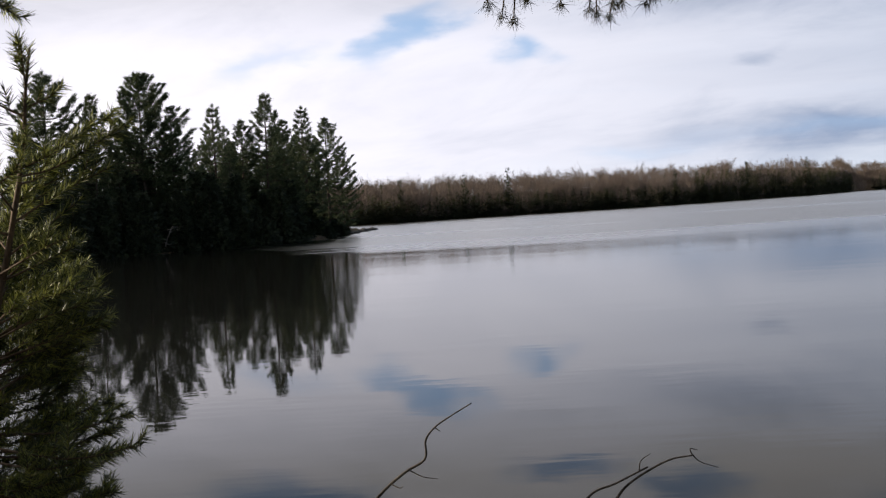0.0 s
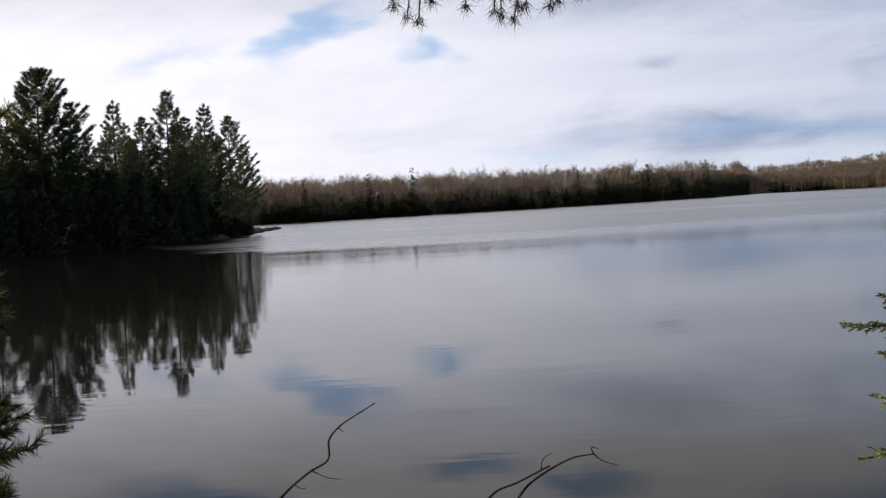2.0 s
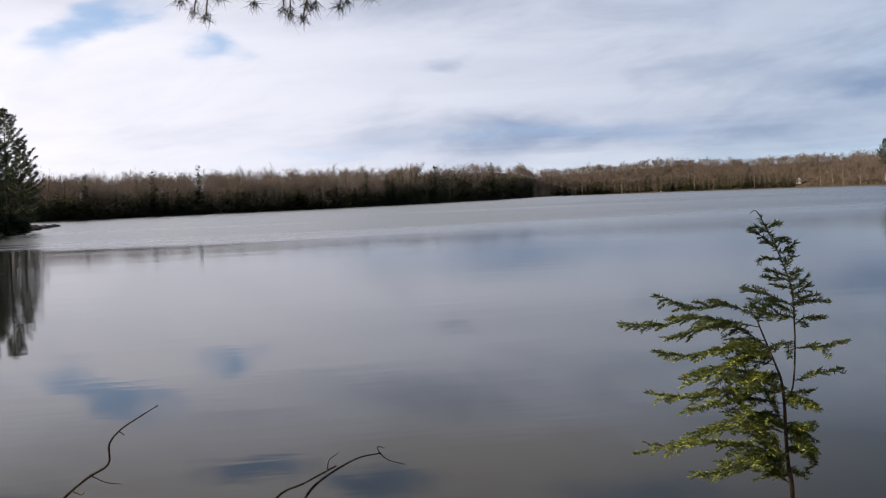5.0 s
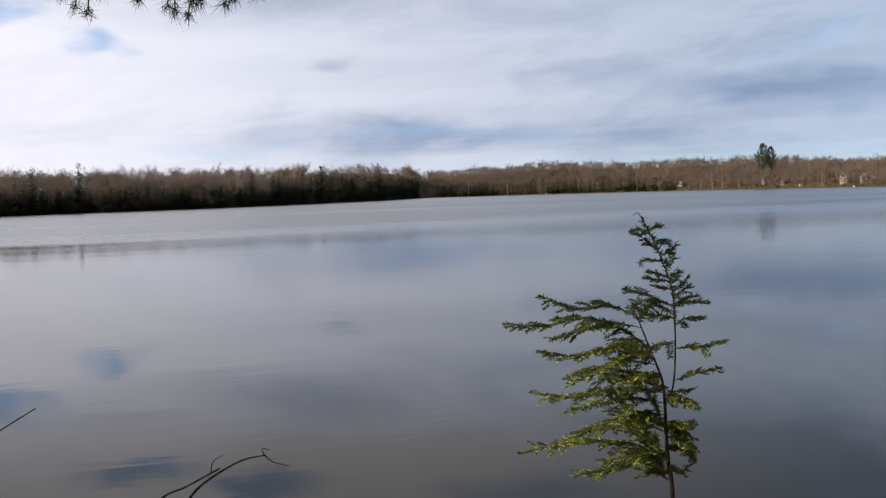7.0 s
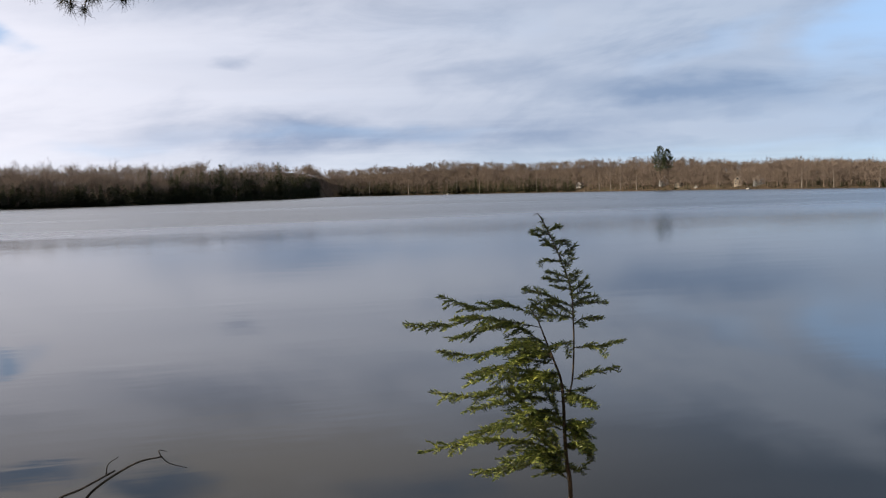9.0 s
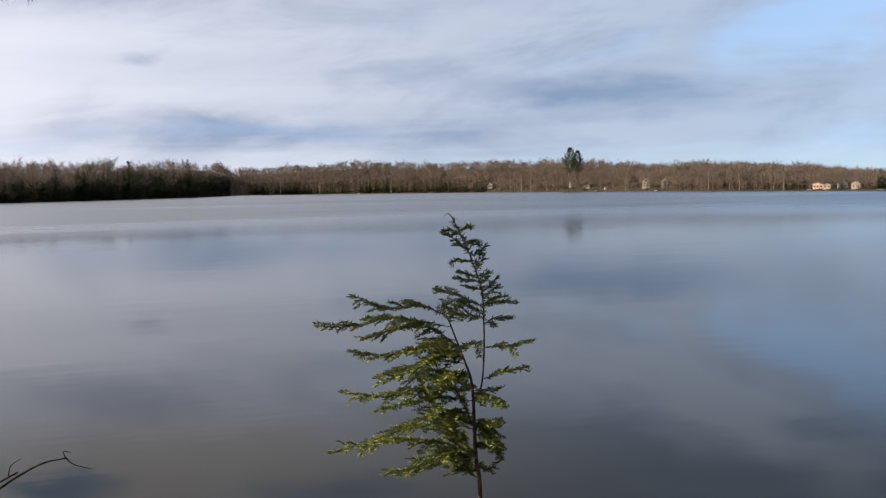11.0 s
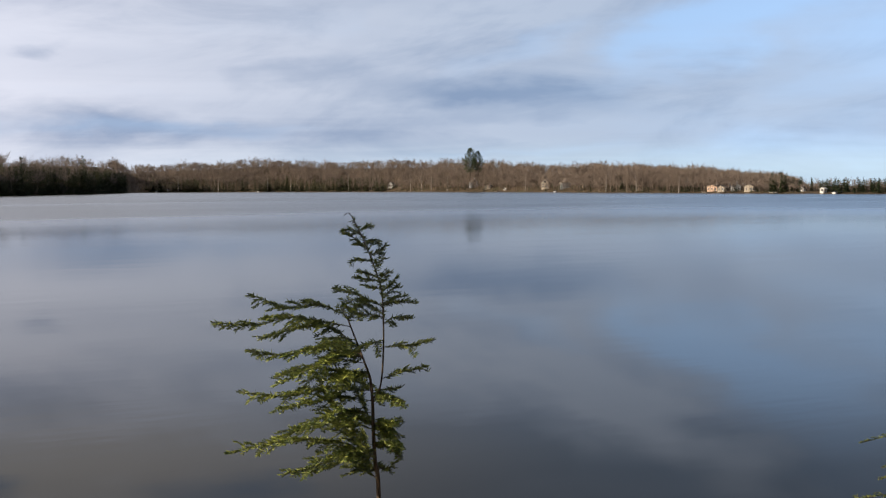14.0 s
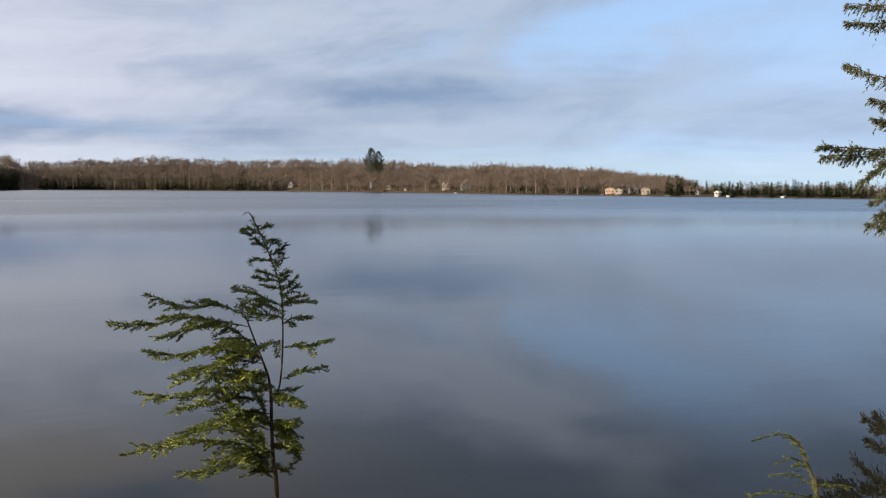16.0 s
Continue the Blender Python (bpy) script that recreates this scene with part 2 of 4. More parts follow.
def ground_material():
    m, k = material("forest_floor")
    g = k.tree.nodes.new("ShaderNodeNewGeometry")
    pos = g.outputs["Position"]
    n = k.noise(pos, 3.0, 6, 0.65)
    big = k.noise(pos, 0.05, 4, 0.6)
    c = k.mix(k.smooth(n, 0.35, 0.7), (0.05, 0.038, 0.026), (0.16, 0.115, 0.07))
    c = k.mix(k.smooth(big, 0.5, 0.7), c, (0.10, 0.085, 0.05))
    finish(k, principled(k, c, 0.95, 0.1, bump(k, n, 0.8, 0.05)).outputs[0])
    return m


WATER = water_material()
EARTH = ground_material()
PINE = leafy("white_pine_needles", (0.015, 0.028, 0.015), (0.034, 0.055, 0.025), (0.125, 0.15, 0.07), 0.28, 0.55, 0.4)
CEDAR = leafy("cedar_leaves", (0.014, 0.024, 0.010), (0.030, 0.046, 0.016), (0.065, 0.075, 0.026), 0.2, 0.6, 0.2)
# cedar leaves again, darkened in colour for the shade under the pines
CEDAR_SHADED = leafy("shaded_cedar_leaves", (0.008, 0.014, 0.008), (0.016, 0.026, 0.012), (0.034, 0.046, 0.018), 0.12, 0.65, 0.3)
SPRUCE = leafy("far_conifer_needles", (0.022, 0.029, 0.018), (0.042, 0.053, 0.028), (0.10, 0.10, 0.045), 0.35, 0.7, 0.05)
# the pale third tone stands in for sun glints on the needles
NEEDLE = leafy("young_pine_needles", (0.006, 0.014, 0.008), (0.016, 0.032, 0.013), (0.42, 0.44, 0.11), 0.25, 0.4, 5.0)
# boughs made paler, with the sunlight on them put into the colour
LACY = leafy("lit_hemlock_boughs", (0.06, 0.072, 0.042), (0.12, 0.13, 0.072), (0.23, 0.23, 0.13), 0.35, 0.6, 1.0)
DUSKY = leafy("overhead_pine_needles", (0.018, 0.020, 0.016), (0.032, 0.036, 0.022), (0.06, 0.05, 0.03), 0.25, 0.45, 4.0)
HEMLOCK = leafy("hemlock_needles", (0.011, 0.024, 0.011), (0.048, 0.084, 0.02), (0.46, 0.49, 0.11), 0.25, 0.42, 9.0)
BARK = barky("pine_bark", (0.035, 0.028, 0.023), (0.10, 0.076, 0.06), 9.0)
TWIG = barky("young_bark", (0.06, 0.042, 0.028), (0.15, 0.105, 0.065), 60.0, 0.7)
DEAD = barky("dead_grey_wood", (0.022, 0.019, 0.017), (0.11, 0.095, 0.08), 40.0, 0.8)
SNAG = barky("weathered_snag", (0.16, 0.14, 0.12), (0.34, 0.31, 0.28), 3.0, 0.85)
BARE = twiggy("bare_hardwood_twigs", (0.10, 0.078, 0.064), (0.17, 0.134, 0.11), (0.26, 0.21, 0.175))
# same twigs, with the sun's warmth on the hills put into the colour
BARE_WARM = twiggy("bare_hardwood_twigs_sunlit_side", (0.105, 0.08, 0.064), (0.17, 0.132, 0.105), (0.25, 0.2, 0.16))
ROCK = plain("shore_rock", (0.085, 0.08, 0.075), 0.85, 1.2, 0.4)


# ---- geometry kit ----
class Geo:
    """Collects triangles and tubes for one mesh."""

    def __init__(self):
        self.v, self.f, self.n = [], [], 0

    def tris(self, p):
        p = np.asarray(p, float).reshape(-1, 3)
        self.v.append(p)
        self.f.append(np.arange(len(p)).reshape(-1, 3) + self.n)
        self.n += len(p)

    def blades(self, base, way, length, width, up=None):
        """Slim pointed blades (one triangle each): base (n,3), way (n,3)."""
        base, way = np.asarray(base, float), np.asarray(way, float)
        way = way / (np.linalg.norm(way, axis=1, keepdims=True) + 1e-9)
        ref = np.random.normal(size=way.shape) if up is None else np.broadcast_to(up, way.shape)
        side = np.cross(way, ref)
        side /= np.linalg.norm(side, axis=1, keepdims=True) + 1e-9
        length, width = np.broadcast_to(length, len(base))[:, None], np.broadcast_to(width, len(base))[:, None]
        mid = base + way * length * 0.35
        self.tris(np.stack([base - side * width * 0.2, mid + side * width * 0.5, base + way * length], 1))
        self.tris(np.stack([base - side * width * 0.2, base + way * length, mid - side * width * 0.5], 1))

    def spikes(self, base, way, length, width):
        base, way = np.asarray(base, float), np.asarray(way, float)
        way = way / (np.linalg.norm(way, axis=1, keepdims=True) + 1e-9)
        side = np.cross(way, np.random.normal(size=way.shape))
        side /= np.linalg.norm(side, axis=1, keepdims=True) + 1e-9
        length, width = np.broadcast_to(length, len(base))[:, None], np.broadcast_to(width, len(base))[:, None]
        self.tris(np.stack([base - side * width / 2, base + side * width / 2, base + way * length], 1))

    def tube(self, pts, r0, r1, sides=6):
        pts = np.asarray(pts, float)
        m = len(pts)
        t = np.gradient(pts, axis=0)
        t /= np.linalg.norm(t, axis=1, keepdims=True) + 1e-9
        ref = np.array([0.31, 0.17, 0.93]) if abs(t[0][2]) < 0.9 else np.array([1.0, 0.1, 0.0])
        a = np.cross(t, ref)
        a /= np.linalg.norm(a, axis=1, keepdims=True) + 1e-9
        b = np.cross(t, a)
        ang = np.arange(sides) * 2 * np.pi / sides
        rad = np.linspace(r0, r1, m)[:, None, None]
        ring = pts[:, None] + rad * (np.cos(ang)[None, :, None] * a[:, None] + np.sin(ang)[None, :, None] * b[:, None])
        self.v.append(ring.reshape(-1, 3))
        i, j = np.meshgrid(np.arange(m - 1), np.arange(sides), indexing="ij")
        p, q = (i * sides + j).ravel(), (i * sides + (j + 1) % sides).ravel()
        self.f.append(np.concatenate([np.stack([p, q, q + sides], 1), np.stack([p, q + sides, p + sides], 1)]) + self.n)
        cap = np.stack([np.full(sides - 2, (m - 1) * sides), (m - 1) * sides + np.arange(1, sides - 1), (m - 1) * sides + np.arange(2, sides)], 1)
        self.f.append(cap + self.n)
        self.n += m * sides

    def arrays(self):
        return np.concatenate(self.v), np.concatenate(self.f)

    def mesh(self, name, mat, smooth=False):
        v, f = self.arrays()
        return raw_mesh(name, v, f, mat, smooth)


def raw_mesh(name, v, f, mat, smooth=False):
    me = bpy.data.meshes.new(name)
    me.vertices.add(len(v))
    me.vertices.foreach_set("co", np.asarray(v, np.float32).ravel())
    me.loops.add(len(f) * 3)
    me.loops.foreach_set("vertex_index", np.asarray(f, np.int32).ravel())
    me.polygons.add(len(f))
    me.polygons.foreach_set("loop_start", np.arange(len(f), dtype=np.int32) * 3)
    if smooth:
        me.polygons.foreach_set("use_smooth", np.ones(len(f), bool))
    me.update(calc_edges=True)
    me.materials.append(mat)
    return me


def piece(name, geo, mat, parent, label="", smooth=False):
    ob = new(name, geo.mesh(name, mat, smooth))
    ob.parent = parent
    return tagged(ob, label) if label else ob


def part(name, bm, mat, parent, label=""):
    me = bpy.data.meshes.new(name)
    bm.to_mesh(me)
    bm.free()
    me.materials.append(mat)
    ob = new(name, me)
    ob.parent = parent
    return tagged(ob, label) if label else ob


def bend(points, n=8):
    """A smooth line through a few points."""
    p = np.asarray(points, float)
    if len(p) == 2:
        return p[0] + (p[1] - p[0]) * np.linspace(0, 1, n)[:, None]
    q = np.concatenate([[2 * p[0] - p[1]], p, [2 * p[-1] - p[-2]]])
    out = []
    for i in range(1, len(q) - 2):
        for t in np.linspace(0, 1, n, endpoint=False):
            out.append(0.5 * (2 * q[i] + (q[i + 1] - q[i - 1]) * t + (2 * q[i - 1] - 5 * q[i] + 4 * q[i + 1] - q[i + 2]) * t * t
                              + (3 * q[i] - q[i - 1] - 3 * q[i + 1] + q[i + 2]) * t ** 3))
    return np.array(out + [p[-1]])


def along(pts, t):
    s = np.concatenate([[0], np.cumsum(np.linalg.norm(np.diff(pts, axis=0), axis=1))])
    s = s / (s[-1] + 1e-12)
    return np.stack([np.interp(t, s, pts[:, c]) for c in range(3)], 1)


# ---- the lie of the land ----
FAR_AZ = [-60, -20, -6, -2, 3, 8, 12.6, 16.0, 17.45, 17.7, 23.6, 29, 33.3, 38, 43, 48, 52.5, 58, 64]
FAR_R = [420, 440, 470, 480, 540, 590, 720, 900, 1120, 1250, 1240, 1120, 980, 800, 670, 580, 550, 500, 460]
TOP_AZ = [-20, -6, -2, 3, 6, 9, 11.3, 14.3, 15.8, 16.9, 17.45, 17.7, 19, 24, 26.4, 29.6, 33, 35.7, 38.2, 40.6, 42, 43.8, 45.5, 46.3, 50, 52.5, 60]
TOP_EL = [1.7, 1.7, 1.68, 1.66, 1.62, 1.58, 1.62, 1.6, 1.52, 1.32, 1.05, 1.06, 1.14, 1.3, 1.2, 1.3, 1.27, 1.1, 1.15, 1.05, 1.0, 0.78, 0.62, 0.36, 0.36, 0.28, 0.25]
POINT_AZ = [-60, -40, -24, -15, -11.1, -7.45, -5.2, -4.0, -2.9]
POINT_R = [40, 90, 150, 172, 180, 188, 210, 250, 312]


def far_r(az):
    return np.interp(az, FAR_AZ, FAR_R)


def crown_height(az):
    """Height of the tree tops over the lake along a bearing, some way in from the shore."""
    return (far_r(az) + 60) * np.tan(np.radians(np.interp(az, TOP_AZ, TOP_EL))) + EYE


def near_r(az):
    return np.interp(az, [-180, -100, -60, -30, -22, 40, 54.6, 55.2, 60, 90, 180], [60, 60, 40, 14, 9, 9, 9, 44, 60, 60, 60])


def rise(az):
    """How far the land behind the far shore climbs."""
    top = crown_height(az)
    return np.maximum(top - np.clip(top * 0.8, 6, 13), 0.6)


def land(x, y):
    x, y = np.asarray(x, float), np.asarray(y, float)
    az, r = np.degrees(np.arctan2(x, y)), np.hypot(x, y)
    bed = np.full_like(r, -2.5)
    s = r - near_r(az)
    near = np.where(s < 0, np.minimum(1.95, -s * 0.45), np.maximum(-2.5, -s * 0.4))
    d = r - far_r(az)
    far = np.where(d > 0, np.minimum(d * 0.12, 0.8) + rise(az) * np.clip((d - 8) / 105, 0, 1.4) ** 0.8, np.maximum(d * 0.08, -2.5))
    e = r - np.interp(az, POINT_AZ, POINT_R)
    width = np.interp(az, [-60, -12, -5, -3.3, -2.7, -2.5], [160, 110, 70, 9, 2, -20])
    inside = np.minimum(e, width - e)
    point = np.clip(inside * 0.09, -2.5, 1.2)
    point = np.where(az > -2.4, -2.5, point)
    return np.maximum(np.maximum(bed, near), np.maximum(far, point))


def build_ground():
    az = np.unique(np.concatenate([np.arange(-180, -24, 4.0), np.arange(-24, 60, 0.25), np.arange(60, 180, 4.0)]))
    rings = np.concatenate([[0.0, 1, 2, 3, 4, 5, 6, 7, 8, 9, 10, 11, 12, 14, 17, 21, 26, 32, 40, 55, 75, 100, 130], np.arange(150, 330, 6), np.arange(340, 1400, 12.0),
                            [1450, 1520, 1650, 1900, 2400, 3200, 4500]])
    A, R = np.meshgrid(np.radians(az), rings, indexing="ij")
    X, Y = R * np.sin(A), R * np.cos(A)
    Z = land(X, Y)
    n, m = A.shape
    lump = np.array([noise.noise((a * 0.11, b * 0.11, 0.3)) for a, b in zip(X.ravel(), Y.ravel())]).reshape(Z.shape)
    Z = Z + np.where(Z > 0.4, lump * 0.5, 0) * np.where(R < 5, 0.05, 1.0)
    v = np.stack([X, Y, Z], -1).reshape(-1, 3)
    i, j = np.meshgrid(np.arange(n), np.arange(m - 1), indexing="ij")
    i2 = (i + 1) % n
    a, b, c, d = (i * m + j).ravel(), (i * m + j + 1).ravel(), (i2 * m + j + 1).ravel(), (i2 * m + j).ravel()
    f = np.concatenate([np.stack([a, b, c], 1), np.stack([a, c, d], 1)])
    tagged(new("ground", raw_mesh("ground", v, f[:, ::-1], EARTH, True)), "leaf-strewn brown lake shore and low wooded hills", "ground", kind="structure")


def build_water():
    n = 128
    ang = np.arange(n) * 2 * np.pi / n
    rings = [0, 30, 120, 500, 2000, 4600]
    v = [(0, 0, 0)] + [(r * math.sin(a), r * math.cos(a), 0) for r in rings[1:] for a in ang]
    f = [(0, 1 + (i + 1) % n, 1 + i) for i in range(n)]
    for k in range(len(rings) - 2):
        o = 1 + k * n
        for i in range(n):
            j = (i + 1) % n
            f += [(o + i, o + j, o + n + j), (o + i, o + n + j, o + n + i)]
    f = np.array(f)
    v = np.array(v, float)
    nz = np.cross(v[f[:, 1]] - v[f[:, 0]], v[f[:, 2]] - v[f[:, 0]])[:, 2]
    f[nz < 0] = f[nz < 0][:, ::-1]
    tagged(new("lake_water", raw_mesh("lake_water", v, f, WATER)), "calm lake mirroring clouds, ruffled by a breeze further out", "water", kind="structure")


build_ground()
build_water()


# ---- far woods ----
def bare_tree(rng, twigs=220, wide=0.24, fine=0.0042, low=0.3):
    """A leafless hardwood, one unit high: forking trunk and a rounded haze of fine twigs."""
    g = Geo()
    lean = rng.normal(0, 0.025, 2)
    fork = np.array([lean[0] * 0.5, lean[1] * 0.5, rng.uniform(low, low * 1.4)])
    g.tube([(0, 0, -0.03), fork, fork + (lean[0], lean[1], 0.3)], 0.010, 0.0035, 3)
    limbs = rng.integers(6, 9)
    ends = []
    for i in range(limbs):
        a = i * 6.28 / limbs + rng.normal(0, 0.35)
        out = wide * rng.uniform(0.35, 0.95)
        top = rng.uniform(low + 0.3, 0.88) - out * 0.5
        start = fork * rng.uniform(0.8, 1.0) + (0, 0, rng.uniform(0, 0.15))
        end = np.array([math.cos(a) * out + lean[0], math.sin(a) * out + lean[1], top])
        g.tube([start, (start + end) / 2 + (math.cos(a) * 0.02, math.sin(a) * 0.02, -0.02), end], 0.0042, 0.0018, 3)
        ends.append((start, end))
    pick = rng.integers(0, limbs, twigs)
    a0, b0 = np.array([e[0] for e in ends])[pick], np.array([e[1] for e in ends])[pick]
    t = rng.uniform(0.25, 1.0, twigs)[:, None]
    base = a0 + (b0 - a0) * t
    axis = base - np.array([lean[0], lean[1], low * 1.4])
    way = axis / (np.linalg.norm(axis, axis=1, keepdims=True) + 1e-9) + rng.normal(0, 0.55, (twigs, 3)) + (0, 0, 0.45)
    base = base + rng.normal(0, 0.028, (twigs, 3))
    length = rng.uniform(0.07, 0.15, twigs)
    g.spikes(base, way, length, fine)
    half = rng.random(twigs) < 0.5
    way = way / (np.linalg.norm(way, axis=1, keepdims=True) + 1e-9)
    g.spikes((base + way * length[:, None] * 0.5)[half], (way + rng.normal(0, 0.7, way.shape))[half], length[half] * 0.7, fine * 0.8)
    return g.arrays()


def far_conifer(rng, slim=0.13, n=90, blunt=0.8):
    """A conifer, one unit high, of ragged drooping boughs."""
    g = Geo()
    g.tube([(0, 0, -0.03), (0, 0, 0.97)], 0.012, 0.002, 3)
    z = rng.uniform(0.02, 1.0, n) ** 1.15
    a = rng.uniform(0, 2 * np.pi, n)
    L = slim * (1.03 - z) ** blunt * rng.uniform(0.45, 1.2, n) + 0.018
    base = np.stack([np.zeros(n), np.zeros(n), z], 1)
    way = np.stack([np.cos(a), np.sin(a), rng.uniform(-0.35, 0.35, n)], 1)
    g.blades(base, way, L, L * 0.5 + 0.02, up=(0, 0, 1))
    m = n
    k = rng.integers(0, n, m)
    out = way[k] / np.linalg.norm(way[k], axis=1, keepdims=True)
    g.spikes(base[k] + out * (L[k] * rng.uniform(0.4, 0.95, m))[:, None], out * 0.5 + rng.normal(0, 0.5, (m, 3)) + (0, 0, 0.45), rng.uniform(0.035, 0.075, m), 0.022)
    return g.arrays()


def scatter(name, kinds, places, mat, label, category):
    """Joins many far trees into one sheet of woods. places: x, y, z, height, width factor, turn, kind."""
    vs, fs, n = [], [], 0
    for x, y, z, h, w, turn, i in places:
        v, f = kinds[int(i) % len(kinds)]
        c, s = math.cos(turn) * h * w, math.sin(turn) * h * w
        q = np.stack([v[:, 0] * c - v[:, 1] * s + x, v[:, 0] * s + v[:, 1] * c + y, v[:, 2] * h + z], 1)
        vs.append(q), fs.append(f + n)
        n += len(v)
    return tagged(new(name, raw_mesh(name, np.concatenate(vs), np.concatenate(fs), mat)), label, category, kind="stuff")


HOUSES = [(19.2, 10, 0.32), (28.77, 22, 0.35), (32.35, 24, 0.4), (33.0, 18, 0.3), (33.72, 10, 0.18), (35.55, 22, 0.4), (36.35, 26, 0.4), (42.85, 16, 0.75), (43.6, 20, 0.4), (44.2, 16, 0.4), (46.36, 12, 0.25), (47.19, 5, 0.4)]


def stand(rng, n, az0, az1, d0, d1, low, high, power=1.0, wide=(0.8, 1.3), shore=None, thin=0.5):
    """Random standing places behind the far shore, heights as a share of the local crown height."""
    out = []
    for _ in range(n):
        az = rng.uniform(az0, az1)
        d = d0 + (d1 - d0) * rng.uniform() ** power
        if any(abs(az - h[0]) < h[2] * 0.6 and d < h[1] + 4 for h in HOUSES) and rng.uniform() < thin:
            continue
        r = (shore or float(far_r(az))) + d
        p = bearing(az, r)
        z = float(land(p.x, p.y))
        crown = float(crown_height(az)) - float(rise(az))
        wave = 1 + 0.13 * noise.noise((az * 1.1, d * 0.02, 3.0)) + 0.08 * noise.noise((az * 4.0, d * 0.05, 8.0))
        out.append((p.x, p.y, z - 0.1, crown * wave * rng.uniform(low, high), rng.uniform(*wide), rng.uniform(0, 6.28), rng.integers(0, 99)))
    return out


def build_far_woods():
    rng = np.random.default_rng(5)
    oaks = [bare_tree(rng, 230, rng.uniform(0.2, 0.3), 0.0042) for _ in range(10)]
    hill = [bare_tree(rng, 120, rng.uniform(0.24, 0.34), 0.0085) for _ in range(10)]
    brush = [bare_tree(rng, 110, 0.36, 0.010, 0.1) for _ in range(6)]
    firs = [far_conifer(rng, rng.uniform(0.13, 0.22), 90) for _ in range(8)]
    hemlocks = [far_conifer(rng, rng.uniform(0.26, 0.4), 110, 0.55) for _ in range(8)]
    bush = [far_conifer(rng, 0.45, 50, 0.5) for _ in range(5)]
    # the near shore of the far side, up to the cape
    scatter("bare_woods", oaks, stand(rng, 900, -8, 17.0, 6, 110, 0.85, 1.28, 0.9, (0.9, 1.4)), BARE, "grey-brown leafless hardwood forest along the far shore", "woods")
    scatter("understory", brush, stand(rng, 650, -8, 17.3, 8, 110, 0.45, 0.85, 0.8, (1.1, 1.8)), BARE, "bare grey undergrowth beneath the far hardwoods", "scrub")
    scatter("shore_brush", brush, stand(rng, 150, -8, 17.3, 0.8, 8, 0.25, 0.5, 1.0, (1.0, 1.6)), BARE, "bare grey brush leaning over the far waterline", "scrub")
    scatter("shore_conifers", hemlocks, stand(rng, 420, -8, 17.3, 1, 18, 0.36, 0.76, 1.0, (0.8, 1.3)), SPRUCE, "dark bushy evergreen fringe at the foot of the far forest", "woods")
    scatter("cape_conifers", firs, stand(rng, 260, 11.0, 17.42, 1, 30, 0.6, 1.1, 1.0, (0.9, 1.6)), SPRUCE, "dark pointed evergreens crowding the wooded cape", "woods")
    scatter("cape_tip_conifers", firs, stand(rng, 110, 15.6, 17.44, 0.5, 45, 0.55, 1.0, 1.0, (1.1, 1.9)), SPRUCE, "dark dense evergreens at the tip of the cape", "woods")
    scatter("shore_scrub", bush, stand(rng, 560, -8, 17.5, 0.2, 6, 0.18, 0.42, 1.0, (0.8, 1.3)), SPRUCE, "dark low evergreen scrub overhanging the far waterline", "scrub")
    scatter("tall_conifers", firs, stand(rng, 22, -6, 17.0, 8, 40, 0.8, 1.15, 1.0, (0.6, 1.0)), SPRUCE, "scattered dark conifers rising among bare hardwoods", "woods")
    # the hills across the open lake
    scatter("hill_woods", hill, stand(rng, 1900, 17.6, 46.2, 14, 135, 0.85, 1.22, 0.9, (1.0, 1.5)), BARE_WARM, "sunlit brown leafless hardwoods on the low hills across the lake", "woods")
    scatter("hill_understory", brush, stand(rng, 1100, 17.4, 46, 10, 145, 0.45, 0.9, 0.75, (1.1, 1.7)), BARE_WARM, "bare brown undergrowth on the sunlit hills", "scrub")
    scatter("hill_shore_trees", hill, stand(rng, 480, 26, 46.5, 2, 20, 0.45, 0.95, 1.0, (0.9, 1.3), None, 0.15), BARE_WARM, "bare brown trees standing before the lake houses", "woods")
    scatter("bay_woods", brush, stand(rng, 130, 16.8, 17.9, 5, 110, 0.6, 1.15, 0.9, (0.9, 1.4), 1190), BARE_WARM, "brown leafless hardwoods in the bay behind the cape", "woods")
    scatter("low_woods", brush + hill[:4], stand(rng, 460, 45.0, 60, 4, 80, 0.55, 1.2, 0.9, (1.0, 1.6)), BARE_WARM, "low bare trees along the far end of the lake", "woods")
    scatter("hill_shore_conifers", firs, stand(rng, 300, 18.2, 28.5, 1, 14, 0.4, 0.95, 1.0, (1.0, 1.7)), SPRUCE, "dark conifers in front of the sunlit hardwoods", "woods")
    scatter("village_conifers", hemlocks, stand(rng, 200, 28.5, 46, 3, 34, 0.14, 0.42, 1.0, (0.7, 1.2)), CEDAR, "olive evergreens between the lake houses", "woods")
    scatter("end_conifers", hemlocks, stand(rng, 400, 45, 60, 2, 34, 0.5, 1.15, 1.0, (0.6, 1.1)), CEDAR, "dense row of olive evergreens at the end of the lake", "woods")
    scatter("hill_scrub", bush, stand(rng, 600, 17.6, 60, 0.5, 12, 0.06, 0.2, 1.0, (0.8, 1.3)), CEDAR, "low olive scrub at the far waterline", "scrub")


build_far_woods()


def far_tree(az, back, tip_el, mat, label, kind="bare"):
    """A single tree that stands out from the far woods."""
    rng = np.random.default_rng(int(1000 + az * 10))
    r = float(far_r(az)) + back
    p = bearing(az, r)
    base = float(land(p.x, p.y)) - 0.2
    h = r * math.tan(radians(tip_el)) + EYE - base
    v, f = bare_tree(rng, 420, 0.27, 0.0036) if kind == "bare" else far_conifer(rng, 0.2, 200)
    name = "bare_tree" if kind == "bare" else "fir_tree"
